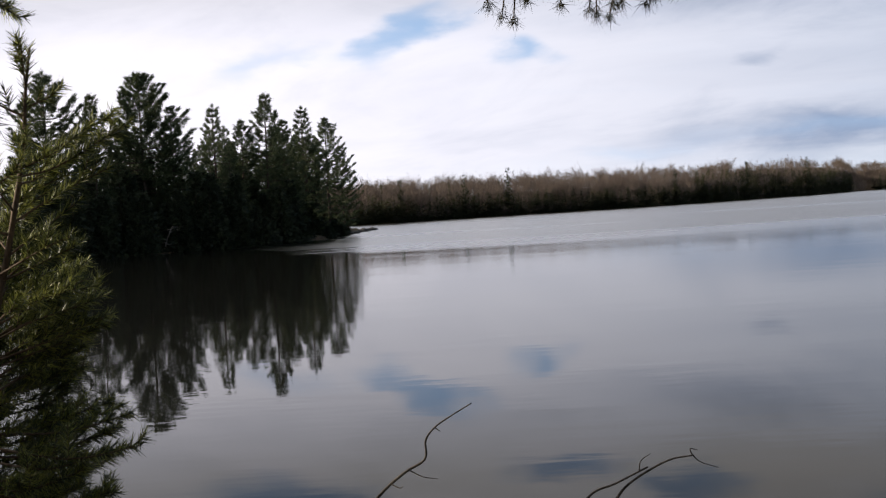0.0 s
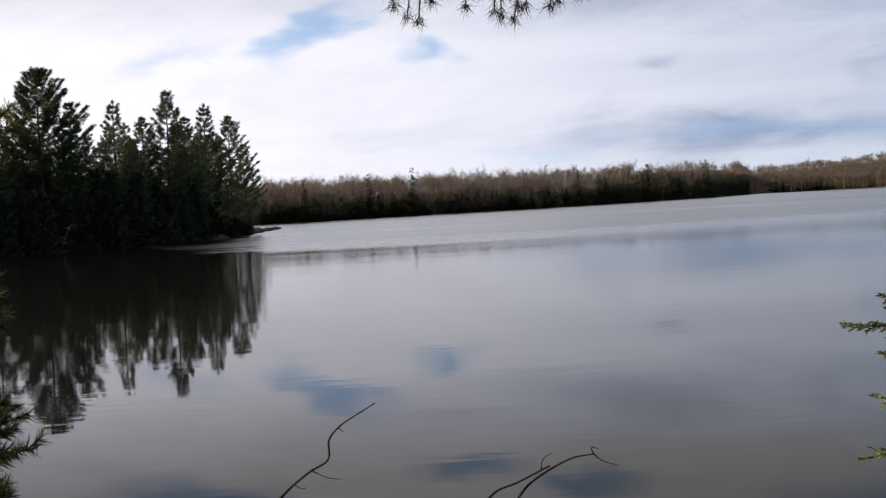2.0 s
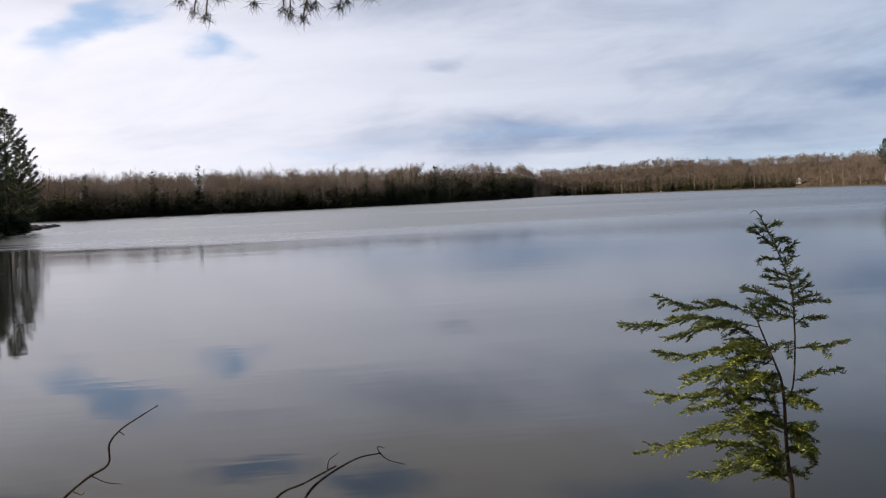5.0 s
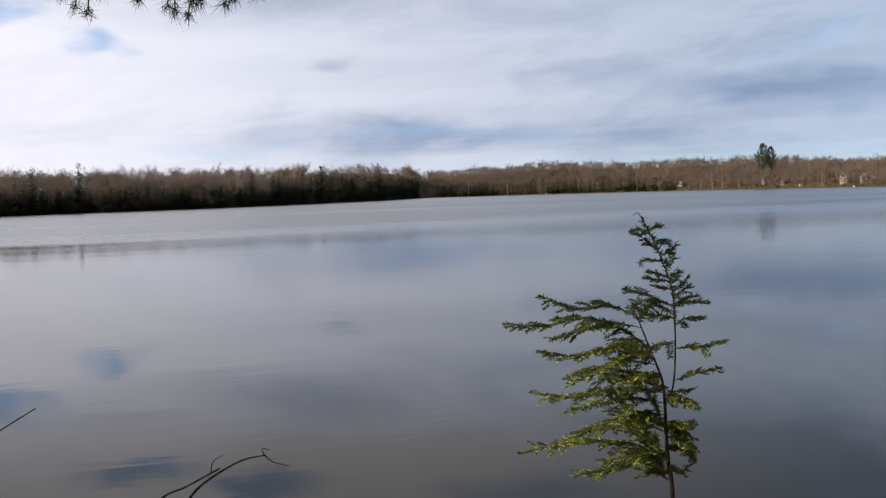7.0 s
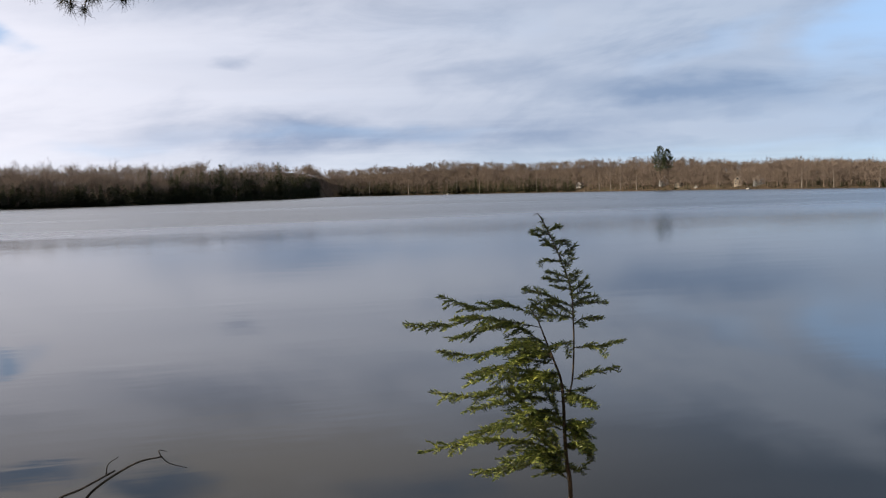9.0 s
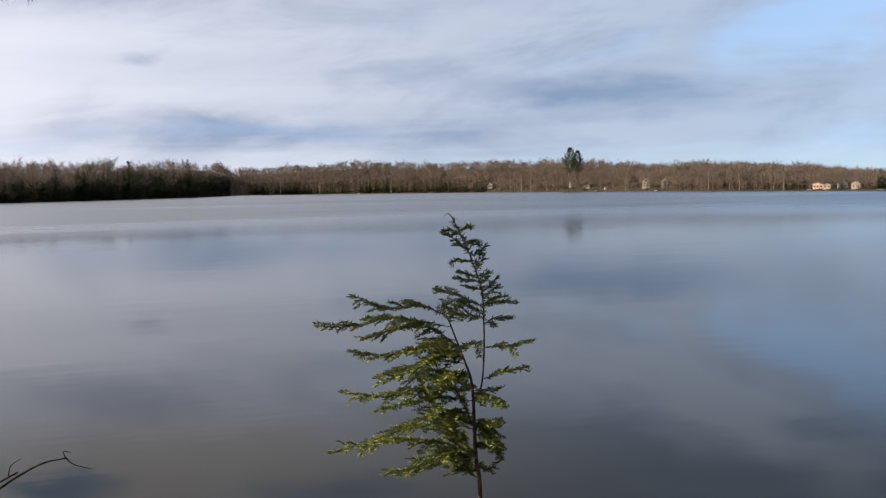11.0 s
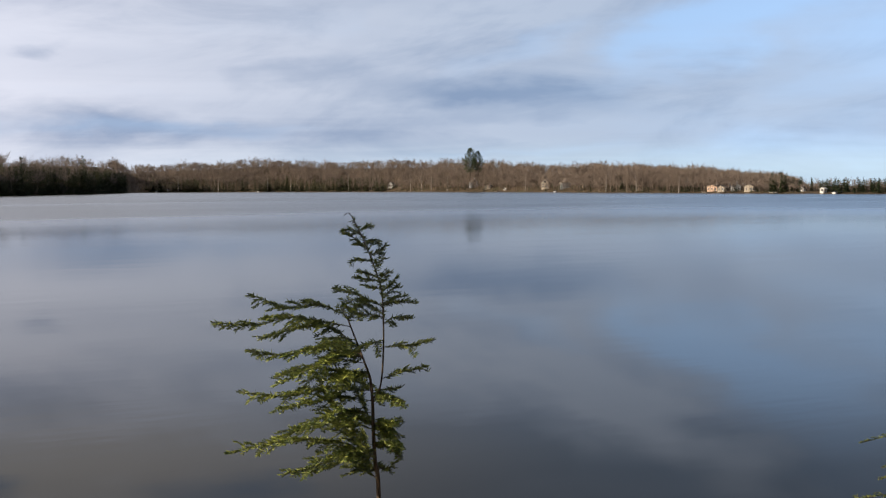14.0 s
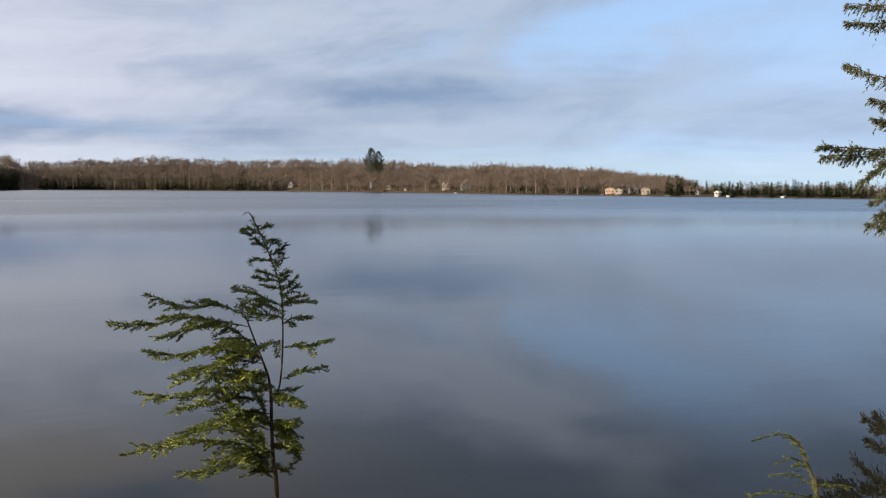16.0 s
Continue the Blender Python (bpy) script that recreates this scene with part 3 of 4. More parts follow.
    ob = tagged(new(name, raw_mesh(name, v * h, f, mat)), label, "tree", "single trees across the lake")
    ob.matrix_basis = pose(p.x, p.y, base, 0, 0, 30)


for az_, el_ in ((-2.1, 1.9), (-0.9, 1.5), (2.6, 1.75), (6.1, 1.72), (8.9, 1.62), (11.4, 1.6), (38.3, 1.25), (45.4, 0.72)):
    far_tree(az_, 6, el_, BARE, "tall bare hardwood spreading a fan of fine grey twigs")
for az_, el_ in ((1.1, 1.52), (3.0, 1.72), (-1.75, 1.45), (13.2, 1.35), (15.7, 1.4), (10.2, 1.15)):
    far_tree(az_, 4, el_, SPRUCE, "dark pointed conifer rising over the bare woods", "fir")


def birch(az, back, tip_el):
    """A pale-stemmed birch at the far waterline."""
    rng = np.random.default_rng(int(500 + az * 10))
    r = float(far_r(az)) + back
    p = bearing(az, r)
    base = float(land(p.x, p.y)) - 0.2
    h = r * math.tan(radians(tip_el)) + EYE - base
    root = tagged(new("birch_tree"), "pale-stemmed birch at the far waterline", "tree", "birches across the lake")
    root.matrix_basis = pose(p.x, p.y, base, 0, 0, rng.uniform(0, 360))
    stem, twigs = Geo(), Geo()
    lean = rng.normal(0, 0.5, 2)
    q = bend([(0, 0, -0.3), (lean[0] * 0.4, lean[1] * 0.4, h * 0.5), (lean[0], lean[1], h * 0.92)], 4)
    stem.tube(q, 0.26, 0.05, 6)
    n = 130
    t = rng.uniform(0.4, 1.0, n)
    twigs.spikes(along(q, t), rng.normal(0, 0.7, (n, 3)) + (0, 0, 0.6), rng.uniform(0.8, 2.0, n), 0.07)
    piece("trunk", stem, SNAG, root, "white papery bark", True)
    piece("crown", twigs, BARE_WARM, root)


for az_, el_ in ((19.6, 0.6), (21.3, 0.66), (23.4, 0.7), (24.4, 0.62), (26.9, 0.75), (29.6, 0.72), (30.1, 0.66), (30.5, 0.8), (31.2, 0.6), (34.6, 0.7), (38.1, 0.75), (39.4, 0.7), (41.2, 0.62)):
    birch(az_, 3.0, el_)


# ---- the pine point ----
def white_pine(rng, h, first=0.2, reach=4.6, gap=1.0, dense=1.0, blunt=2.4, label="tall dark eastern white pine with layered feathery boughs"):
    """A mature white pine: tapered trunk, whorls of limbs swept up at the tips, needle plumes."""
    root = tagged(new("pine_tree"), label, "tree", "pines on the point")
    trunk, crown = Geo(), Geo()
    sway = rng.normal(0, 0.25, 2)
    line = bend([(0, 0, -0.4), (sway[0] * 0.4, sway[1] * 0.4, h * 0.35), (sway[0], sway[1], h * 0.7), (sway[0] * 0.8, sway[1] * 0.8, h)], 4)
    trunk.tube(line, h * 0.014, 0.03, 7)
    z = h * first
    while z < h - 0.25:
        u = max(0.0, (z / h - first) / (1 - first))
        span = reach * (0.55 + 0.75 * math.sin(math.pi * min(1, u * 0.8 + 0.12))) * (1 - u ** blunt) * rng.uniform(0.65, 1.1) + 0.55
        here = np.array([np.interp(z, line[:, 2], line[:, 0]), np.interp(z, line[:, 2], line[:, 1]), z])
        count = rng.integers(5, 8)
        a0 = rng.uniform(0, 6.28)
        for i in range(count):
            a = a0 + i * 6.28 / count + rng.normal(0, 0.25)
            L = span * rng.uniform(0.5, 1.1) * (1 + 0.1 * math.cos(a))
            lift = L * (rng.uniform(0.02, 0.22) + 0.55 * u ** 1.6)
            d = np.array([math.cos(a), math.sin(a), 0])
            pts = bend([here, here + d * L * 0.55 + (0, 0, lift * 0.25 - L * 0.03), here + d * L + (0, 0, lift + L * 0.1)], 3 if dense > 0.8 else 1)
            trunk.tube(pts, 0.02 + L * 0.009, 0.012, 3)
            n = int((4 + L * 6.0) * dense)
            t = rng.uniform(0.3, 1.0, n) ** 0.75
            at = np.stack([np.interp(t, np.linspace(0, 1, len(pts)), pts[:, c]) for c in range(3)], 1)
            side = np.array([-d[1], d[0], 0])
            off = rng.normal(0, 0.20 * L, n) * (1.12 - t)
            at = at + side * off[:, None] + d * np.abs(off)[:, None] * 0.3 + np.array([0, 0, 1]) * (np.abs(off) * 0.12 + rng.normal(0.03, 0.04, n))[:, None]
            m = 15 if dense > 0.8 else 6
            base = np.repeat(at, m, 0) + rng.normal(0, 0.13, (n * m, 3)) * (1, 1, 0.55)
            way = rng.normal(0, 0.42, (n * m, 3)) + d * 0.85 + np.array([0, 0, 0.5])
            crown.spikes(base, way, rng.uniform(0.22, 0.48, n * m), 0.06 if dense > 0.8 else 0.14)
        z += gap * rng.uniform(0.6, 1.15) * (0.72 + 0.4 * (1 - u))
    n = 90
    crown.spikes(line[-1] + rng.normal(0, 0.16, (n, 3)), rng.normal(0, 0.45, (n, 3)) + (0, 0, 1.0), rng.uniform(0.25, 0.5, n), 0.06)
    piece("trunk", trunk, BARK, root, smooth=True)
    piece("crown", crown, PINE, root)
    return root


def cedar_bush(rng, h, w):
    """A dense young cedar, green down to the ground."""
    root = tagged(new("cedar_tree"), "dense young cedar, darkened as in shade, at the edge of the lake", "tree", "cedars on the point")
    trunk, crown = Geo(), Geo()
    trunk.tube([(0, 0, -0.4), (0.05, 0, h * 0.5), (0, 0.03, h * 0.96)], h * 0.014, 0.01, 6)
    n = int(1500 * (h / 7) ** 0.7)
    z = h * rng.uniform(0.0, 1.0, n) ** 1.2
    a = rng.uniform(0, 6.28, n)
    lobe = 0.75 + 0.3 * np.sin(a * 3 + z * 1.7) + 0.2 * np.sin(a * 5 - z * 2.9)
    rad = w * lobe * (1.02 - z / h) ** 0.65 * rng.uniform(0.15, 1.0, n) ** 0.45
    base = np.stack([np.cos(a) * rad, np.sin(a) * rad, z], 1)
    way = np.stack([np.cos(a), np.sin(a), rng.uniform(-0.7, 0.5, n)], 1) + rng.normal(0, 0.35, (n, 3))
    crown.blades(base, way, rng.uniform(0.4, 0.8, n), 0.3)
    piece("trunk", trunk, BARK, root, smooth=True)
    piece("crown", crown, CEDAR_SHADED, root)
    return root


def build_point():
    rng = np.random.default_rng(11)
    kinds = [white_pine(rng, 22.0, *k) for k in ((0.08, 3.7, 1.0), (0.12, 4.4, 0.95, 1.4, 3.5), (0.16, 3.7, 1.15), (0.1, 3.6, 1.05), (0.12, 5.0, 0.85, 1.7, 4.5), (0.07, 4.4, 1.1),
                                                (0.04, 4.8, 1.15, 0.75), (0.04, 4.2, 1.15, 0.75), (0.05, 5.2, 1.2, 0.75))]
    # the pines whose tops stand against the sky: bearing, distance, elevation of the tip, kind
    lead = [(-16.6, 192, 6.6, 1), (-14.74, 196, 5.63, 0), (-12.6, 190, 6.42, 4), (-11.4, 192, 5.0, 3), (-9.56, 197, 5.0, 2), (-8.5, 200, 4.3, 5), (-7.46, 200, 5.42, 0),
            (-6.6, 206, 4.3, 3), (-5.75, 218, 4.76, 2), (-4.85, 232, 4.3, 5), (-4.2, 246, 3.2, 3)]
    used = set()
    low = [cedar_bush(rng, hh, ww) for hh, ww in ((7.0, 1.9), (5.0, 1.9), (9.0, 2.1), (3.2, 1.9))]
    grown = set()
    for i in range(190):
        a = rng.uniform(-22, -4.1)
        back = rng.uniform(1.0, 26) if i > 60 else rng.uniform(0.3, 3.0)
        if a > -4.6:
            back = rng.uniform(0.5, 5)
        p = bearing(a, float(np.interp(a, POINT_AZ, POINT_R)) + back)
        k = i % 4 if a < -5.2 else 3
        m = pose(p.x, p.y, float(land(p.x, p.y)) - 0.15, 0, 0, rng.uniform(0, 360))
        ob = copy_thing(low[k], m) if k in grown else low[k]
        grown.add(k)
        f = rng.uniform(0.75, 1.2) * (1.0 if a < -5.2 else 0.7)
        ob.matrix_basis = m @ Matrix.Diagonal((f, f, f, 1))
    for a, r, f in ((-69.5, 14.0, 0.78), (-72.5, 14.6, 0.76), (-66.5, 14.2, 0.76)):  # low unseen cedars added on the bank, between sun and young pine, for shade
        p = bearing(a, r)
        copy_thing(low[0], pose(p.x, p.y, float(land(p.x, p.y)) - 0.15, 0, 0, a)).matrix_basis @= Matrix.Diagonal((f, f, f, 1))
    spots = [(a, r, (r * math.tan(radians(e)) + EYE - 0.9) / 22.0, k) for a, r, e, k in lead]
    # the last sixteen stand unseen off to the left, added to shade the point
    for i in range(84):
        a = rng.uniform(-23, -5.2) if i < 68 else rng.uniform(-36, -22)
        r = float(np.interp(a, POINT_AZ, POINT_R)) + rng.uniform(6, 60)
        e = rng.uniform(2.2, 3.9) if a > -22 else rng.uniform(4.5, 6.0)
        spots.append((a, r, (r * math.tan(radians(e)) + EYE) / 22.0, rng.integers(6, 9)))
    for a, r, s, k in spots:
        k = int(k)
        p = bearing(a, r)
        m = pose(p.x, p.y, float(land(p.x, p.y)) - 0.2, 0, 0, rng.uniform(-50, 50) if k < 6 else rng.uniform(0, 360))
        if k in used:
            ob = copy_thing(kinds[k], m)
        else:
            ob = kinds[k]
            used.add(k)
        ob.matrix_basis = m @ Matrix.Diagonal((s, s, s, 1))


build_point()


def build_unseen_woods():
    """Unseen woods added on the near bank, behind the lens, to keep the skylight off the shore."""
    rng = np.random.default_rng(61)
    first = white_pine(rng, 15.0, 0.1, 4.0, 1.3, 0.6, 2.4, "unseen pine added on the near bank to block skylight")
    for i in range(24):
        a = 82 + i * 7.6 + rng.normal(0, 1.5)
        p = bearing(a, rng.uniform(11, 22))
        m = pose(p.x, p.y, float(land(p.x, p.y)) - 0.2, 0, 0, rng.uniform(0, 360))
        ob = copy_thing(first, m) if i else first
        ob.matrix_basis = m
        ob["group"] = "pines on the near bank"


build_unseen_woods()


# ---- at the water's edge, close to the lens ----
def local(az, r):
    """Frame at a bearing and distance: x to the right, y away from the lens, z up from the lake."""
    p = bearing(az, r)
    return pose(p.x, p.y, 0, 0, 0, -az)


def needle_shoot(rng, needles, pts, length=0.05, per_m=620, width=0.0017, spread=0.75, start=0.0):
    """Pine needles all round a shoot, raked towards its tip."""
    pts = np.asarray(pts, float)
    L = np.linalg.norm(np.diff(pts, axis=0), axis=1).sum()
    n = max(6, int(L * per_m * (1 - start)))
    t = rng.uniform(start, 1, n)
    way = pts[-1] - pts[0]
    way = way / (np.linalg.norm(way) + 1e-9)
    out = rng.normal(size=(n, 3))
    out -= (out @ way)[:, None] * way
    out /= np.linalg.norm(out, axis=1, keepdims=True) + 1e-9
    rake = rng.uniform(0.45, 1.1, n)[:, None]
    needles.spikes(along(pts, t), way * rake + out * spread, length * rng.uniform(0.65, 1.1, n), width)


def side_shoots(rng, wood, needles, pts, every, reach, flat=0.4, **kw):
    """Twigs to both sides of a bough, each with its needles."""
    L = np.linalg.norm(np.diff(pts, axis=0), axis=1).sum()
    n = max(2, int(L / every))
    way = (pts[-1] - pts[0]) / (np.linalg.norm(pts[-1] - pts[0]) + 1e-9)
    for i in range(n):
        t = 0.2 + 0.78 * (i + rng.uniform(0, 0.6)) / n
        p = along(pts, np.array([min(t, 1.0)]))[0]
        a = rng.uniform(0, 6.28)
        s = np.array([math.cos(a) * 0.6, math.sin(a), math.sin(a * 2 + 1) * flat])
        d = way * rng.uniform(0.5, 1.0) + s * rng.uniform(0.5, 0.9) + np.array([0, 0, rng.uniform(0, 0.3)])
        d /= np.linalg.norm(d)
        k = reach * rng.uniform(0.5, 1.1) * (1.15 - 0.6 * t)
        q = bend([p, p + d * k * 0.5 + (0, 0, -0.003), p + d * k + (0, 0, k * 0.15)], 4)
        wood.tube(q, 0.0022, 0.0012, 4)
        needle_shoot(rng, needles, q, **kw)


def build_left_pine():
    rng = np.random.default_rng(21)
    root = tagged(new("young_pine"), "young green pine with glossy needles on the lake bank", "tree")
    root.matrix_basis = local(-16, 4.2)
    wood, needles = Geo(), Geo()
    stem = bend([(-0.36, 0.05, 1.75), (-0.32, 0.04, 2.4), (-0.25, 0.02, 3.1), (-0.17, 0, 3.46), (-0.11, 0, 3.75), (-0.09, 0, 3.94), (-0.07, 0, 4.07)], 6)
    wood.tube(stem, 0.017, 0.003, 7)
    needle_shoot(rng, needles, stem[-13:], 0.046, 620, 0.004, start=0.05)
    boughs = [
        [(-0.09, 0, 3.89), (-0.03, 0, 3.92), (0.02, 0, 3.96)],
        [(-0.12, 0, 3.68), (-0.01, 0, 3.71), (0.22, 0, 3.84)],
        [(-0.15, 0, 3.54), (-0.02, 0, 3.62), (0.15, 0, 3.70)],
        [(-0.17, 0, 3.44), (-0.06, 0, 3.52), (0.05, 0, 3.60)],
        [(-0.20, 0, 3.36), (-0.06, 0, 3.42), (0.05, 0, 3.47)],
        [(-0.22, 0, 3.20), (-0.06, 0, 3.25), (0.12, 0, 3.30)],
        [(-0.24, 0, 3.10), (-0.05, 0, 3.15), (0.12, 0, 3.21)],
        [(-0.26, 0, 2.90), (-0.03, 0, 2.88), (0.17, 0, 2.92)],
        [(-0.28, 0, 2.76), (-0.07, 0, 2.74), (0.11, 0, 2.80)],
        [(-0.29, 0, 2.62), (-0.10, 0, 2.63), (0.10, 0, 2.69)],
    ]
    style = dict(length=0.05, per_m=760, width=0.0036)
    for i, b in enumerate(boughs):
        for j in range(1 if i == 0 else 3 if i < 4 else 6):
            q = np.array(b, float)
            if j:
                q[:, 2] += rng.normal(0, 0.045)
                q[1:, 0] -= rng.uniform(0.03, 0.17) if i < 5 else rng.uniform(0.0, 0.13)
                q[1:, 1] += rng.uniform(-0.28, 0.28)
                q[2, 1] *= 1.6
            else:
                q[1:, 1] += rng.uniform(-0.05, 0.1)
            q = bend(q, 6)
            wood.tube(q, 0.0042, 0.0018, 5)
            needle_shoot(rng, needles, q, start=0.35, **style)
            side_shoots(rng, wood, needles, q, 0.1 if i == 0 else 0.075, 0.11 if i else 0.04, **style)
    for z in np.concatenate([np.arange(2.2, 3.5, 0.1), np.arange(3.5, 3.95, 0.09)]):  # boughs on the far and hidden sides
        a = rng.uniform(1.2, 5.2)
        x0 = np.interp(z, stem[:, 2], stem[:, 0])
        L = rng.uniform(0.2, 0.42) * (1.0 if z < 3.6 else 0.45)
        q = bend([(x0, 0, z), (x0 + math.cos(a) * L * 0.5, math.sin(a) * L * 0.5, z + 0.05), (x0 + math.cos(a) * L, math.sin(a) * L, z + 0.12)], 5)
        wood.tube(q, 0.0042, 0.0016, 5)
        needle_shoot(rng, needles, q, start=0.35, **style)
        side_shoots(rng, wood, needles, q, 0.06, 0.10, **style)
    for _ in range(230):  # the dense inside of the crown
        z = 2.2 + 1.25 * rng.uniform() ** 1.8
        x0, y0 = rng.uniform(-0.5, -0.08), rng.uniform(0.12, 0.5)
        L = rng.uniform(0.12, 0.24)
        a = rng.uniform(-0.8, 0.8)
        q = bend([(x0, y0, z), (x0 + L * 0.5, y0 + a * L * 0.5, z + 0.02), (x0 + L, y0 + a * L, z + 0.06)], 4)
        wood.tube(q, 0.003, 0.0014, 4)
        needle_shoot(rng, needles, q, start=0.0, **style)
        side_shoots(rng, wood, needles, q, 0.05, 0.09, **style)
    # the shoot that dips in beside the top
    q = bend([(-0.42, 0.1, 4.33), (-0.24, 0.05, 4.27), (-0.105, 0, 4.17)], 5)
    wood.tube(np.concatenate([[(-0.30, 0.05, 2.6)], [(-0.48, 0.1, 3.6)], q]), 0.008, 0.002, 5)
    needle_shoot(rng, needles, q, 0.05, 800, 0.0036)
    side_shoots(rng, wood, needles, q, 0.03, 0.10, **style)
    piece("trunk", wood, TWIG, root, "reddish-brown young bark", True)
    piece("foliage", needles, NEEDLE, root)


def build_overhead_pine():
    rng = np.random.default_rng(33)
    root = tagged(new("old_pine"), "old pine whose needle tufts hang over the shore", "tree")
    wood, needles = Geo(), Geo()
    wood.tube(bend([(-2.6, -1.6, 1.5), (-2.5, -1.55, 3.0), (-2.6, -1.6, 6.0), (-2.4, -1.7, 11.0)], 6), 0.17, 0.07, 12)
    m = local(6, 4.0)

    def at(u, z, dy=0.0):
        return tuple(m @ Vector((u, dy, z)))

    limb = bend([(-2.55, -1.58, 4.9), (-1.6, 1.0, 4.9), at(-0.75, 4.42, -0.4), at(-0.17, 4.25), at(0.05, 4.26), at(0.3, 4.21)], 6)
    wood.tube(limb, 0.045, 0.006, 7)
    tufts = [(-0.24, 4.12), (-0.205, 4.10), (-0.165, 4.065), (-0.12, 4.11), (-0.08, 4.13), (-0.02, 4.115), (0.03, 4.14), (0.065, 4.085), (0.085, 4.06), (0.125, 4.065), (0.14, 4.10), (0.165, 4.105),
             (0.235, 4.09), (0.255, 4.10), (0.33, 4.115), (-0.14, 4.15), (0.2, 4.15), (0.1, 4.13)]
    for u, z in tufts:
        tip = np.array(at(u, z, rng.normal(0, 0.05)))
        j = np.argmin(np.linalg.norm(limb - (tip + (0, 0, 0.1)), axis=1))
        q = bend([limb[j], (limb[j] + tip) / 2 + rng.normal(0, 0.012, 3), tip], 4)
        wood.tube(q, 0.004, 0.002, 5)
        end = np.array([q[-1] + (q[-2] - q[-1]) * 0.6, q[-1]])
        n = 46
        way = rng.normal(0, 0.65, (n, 3)) + (end[1] - end[0]) / (np.linalg.norm(end[1] - end[0]) + 1e-9) * 0.75
        needles.spikes(end[1] + rng.normal(0, 0.006, (n, 3)), way, rng.uniform(0.03, 0.055, n), 0.0020)
        needle_shoot(rng, needles, q, 0.045, 260, 0.0019, start=0.5)
    for i in range(22):  # the rest of the bough, above the view
        t = rng.uniform(0.2, 0.8)
        p = along(limb, np.array([t]))[0]
        d = rng.normal(0, 1, 3) * (1, 1, 0.35) + (0, 0, 0.25)
        q = bend([p, p + d * 0.12, p + d * 0.2 + (0, 0, 0.05)], 4)
        wood.tube(q, 0.004, 0.002, 4)
        needle_shoot(rng, needles, q, 0.06, 420, 0.0022)
    for z in np.arange(5.8, 11.2, 0.45):  # the crown, high over the bank
        for i in range(4):
            a = rng.uniform(0, 6.28)
            L = rng.uniform(0.9, 2.2) * (1.25 - (z - 5.8) / 6.5)
            p = np.array([-2.58, -1.62, z])
            d = np.array([math.cos(a), math.sin(a), 0.0])
            q = bend([p, p + d * L * 0.5 + (0, 0, 0.08), p + d * L + (0, 0, 0.3)], 5)
            wood.tube(q, 0.03, 0.008, 5)
            for t in rng.uniform(0.35, 1.0, 16):
                c = along(q, np.array([t]))[0] + rng.normal(0, 0.12, 3)
                needles.spikes(c + rng.normal(0, 0.03, (26, 3)), rng.normal(0, 0.7, (26, 3)) + d * 0.5 + (0, 0, 0.5), rng.uniform(0.07, 0.13, 26), 0.006)
    # an unseen, extra-dense bough, added to shade the top of the sapling
    side = bend([(-2.58, -1.58, 4.6), (-2.1, 0.6, 4.5), (-1.55, 2.2, 4.3), (-1.2, 3.0, 4.15)], 6)
    wood.tube(side, 0.04, 0.006, 7)
    for i in range(340):
        p = along(side, np.array([rng.uniform(0.89, 1.0)]))[0] + rng.normal(0, 1, 3) * (0.03, 0.03, 0.05)
        d = rng.normal(0, 1, 3) * (0.6, 0.8, 0.7)
        q = bend([p, p + d * 0.1, p + d * 0.17], 4)
        wood.tube(q, 0.004, 0.002, 4)
        needle_shoot(rng, needles, q, 0.08, 420, 0.0036)
    piece("trunk", wood, BARK, root, smooth=True)
    piece("foliage", needles, DUSKY, root)


def spray(rng, wood, needles, pts, reach, needle=0.019, step=0.0024, width=0.0029, thick=0.0010, every=0.015):
    """A hemlock branch: flat sprays of short needles in two ranks."""
    pts = np.asarray(pts, float)
    L = np.linalg.norm(np.diff(pts, axis=0), axis=1).sum()
    wood.tube(pts, thick, 0.0006, 4)

    def rank(q, n_len):
        l = np.linalg.norm(np.diff(q, axis=0), axis=1).sum()
        n = max(3, int(l / step))
        t = np.linspace(0.05, 1, n)
        w = (q[-1] - q[0]) / (np.linalg.norm(q[-1] - q[0]) + 1e-9)
        tilt = rng.normal(0, 0.6)
        flat = np.cross(w, np.array([math.sin(tilt), 0.35 * math.cos(tilt), 1.0]))
        flat /= np.linalg.norm(flat) + 1e-9
        for side in (1, -1):
            base = along(q, t)
            way = w * rng.uniform(0.25, 0.8, n)[:, None] + flat * side + rng.normal(0, 0.22, (n, 3))
            size = n_len * rng.uniform(0.7, 1.1, n) * (1 - 0.45 * t ** 3)
            needles.blades(base, way, size, width)
        m = n // 2  # the short upper rank
        needles.blades(along(q, rng.uniform(0.05, 1, m)), w * 0.9 + rng.normal(0, 0.35, (m, 3)) + (0, 0, 0.25), n_len * 0.7, width)

    rank(pts, needle)
    n = int(L / every)
    way = (pts[-1] - pts[0]) / (np.linalg.norm(pts[-1] - pts[0]) + 1e-9)
    for i in range(n):
        t = 0.12 + 0.84 * (i + 0.3) / max(n, 1)
        p = along(pts, np.array([t]))[0]
        s = 1 if i % 2 else -1
        flat = np.cross(way, (0, 0, 1))
        flat /= np.linalg.norm(flat) + 1e-9
        k = min(reach, L * 0.42) * (1.05 - 0.8 * t) * rng.uniform(0.45, 1.1) + 0.008
        d = way * rng.uniform(0.6, 1.0) + flat * s * rng.uniform(0.5, 0.9) + np.array([0, 0, rng.normal(-0.08, 0.25)])
        d /= np.linalg.norm(d)
        q = bend([p, p + d * k * 0.5, p + d * k + (0, 0, -k * 0.12)], 3)
        wood.tube(q, thick * 0.55, 0.0004, 3)
        rank(q, needle * 0.9)


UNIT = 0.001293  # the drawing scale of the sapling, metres


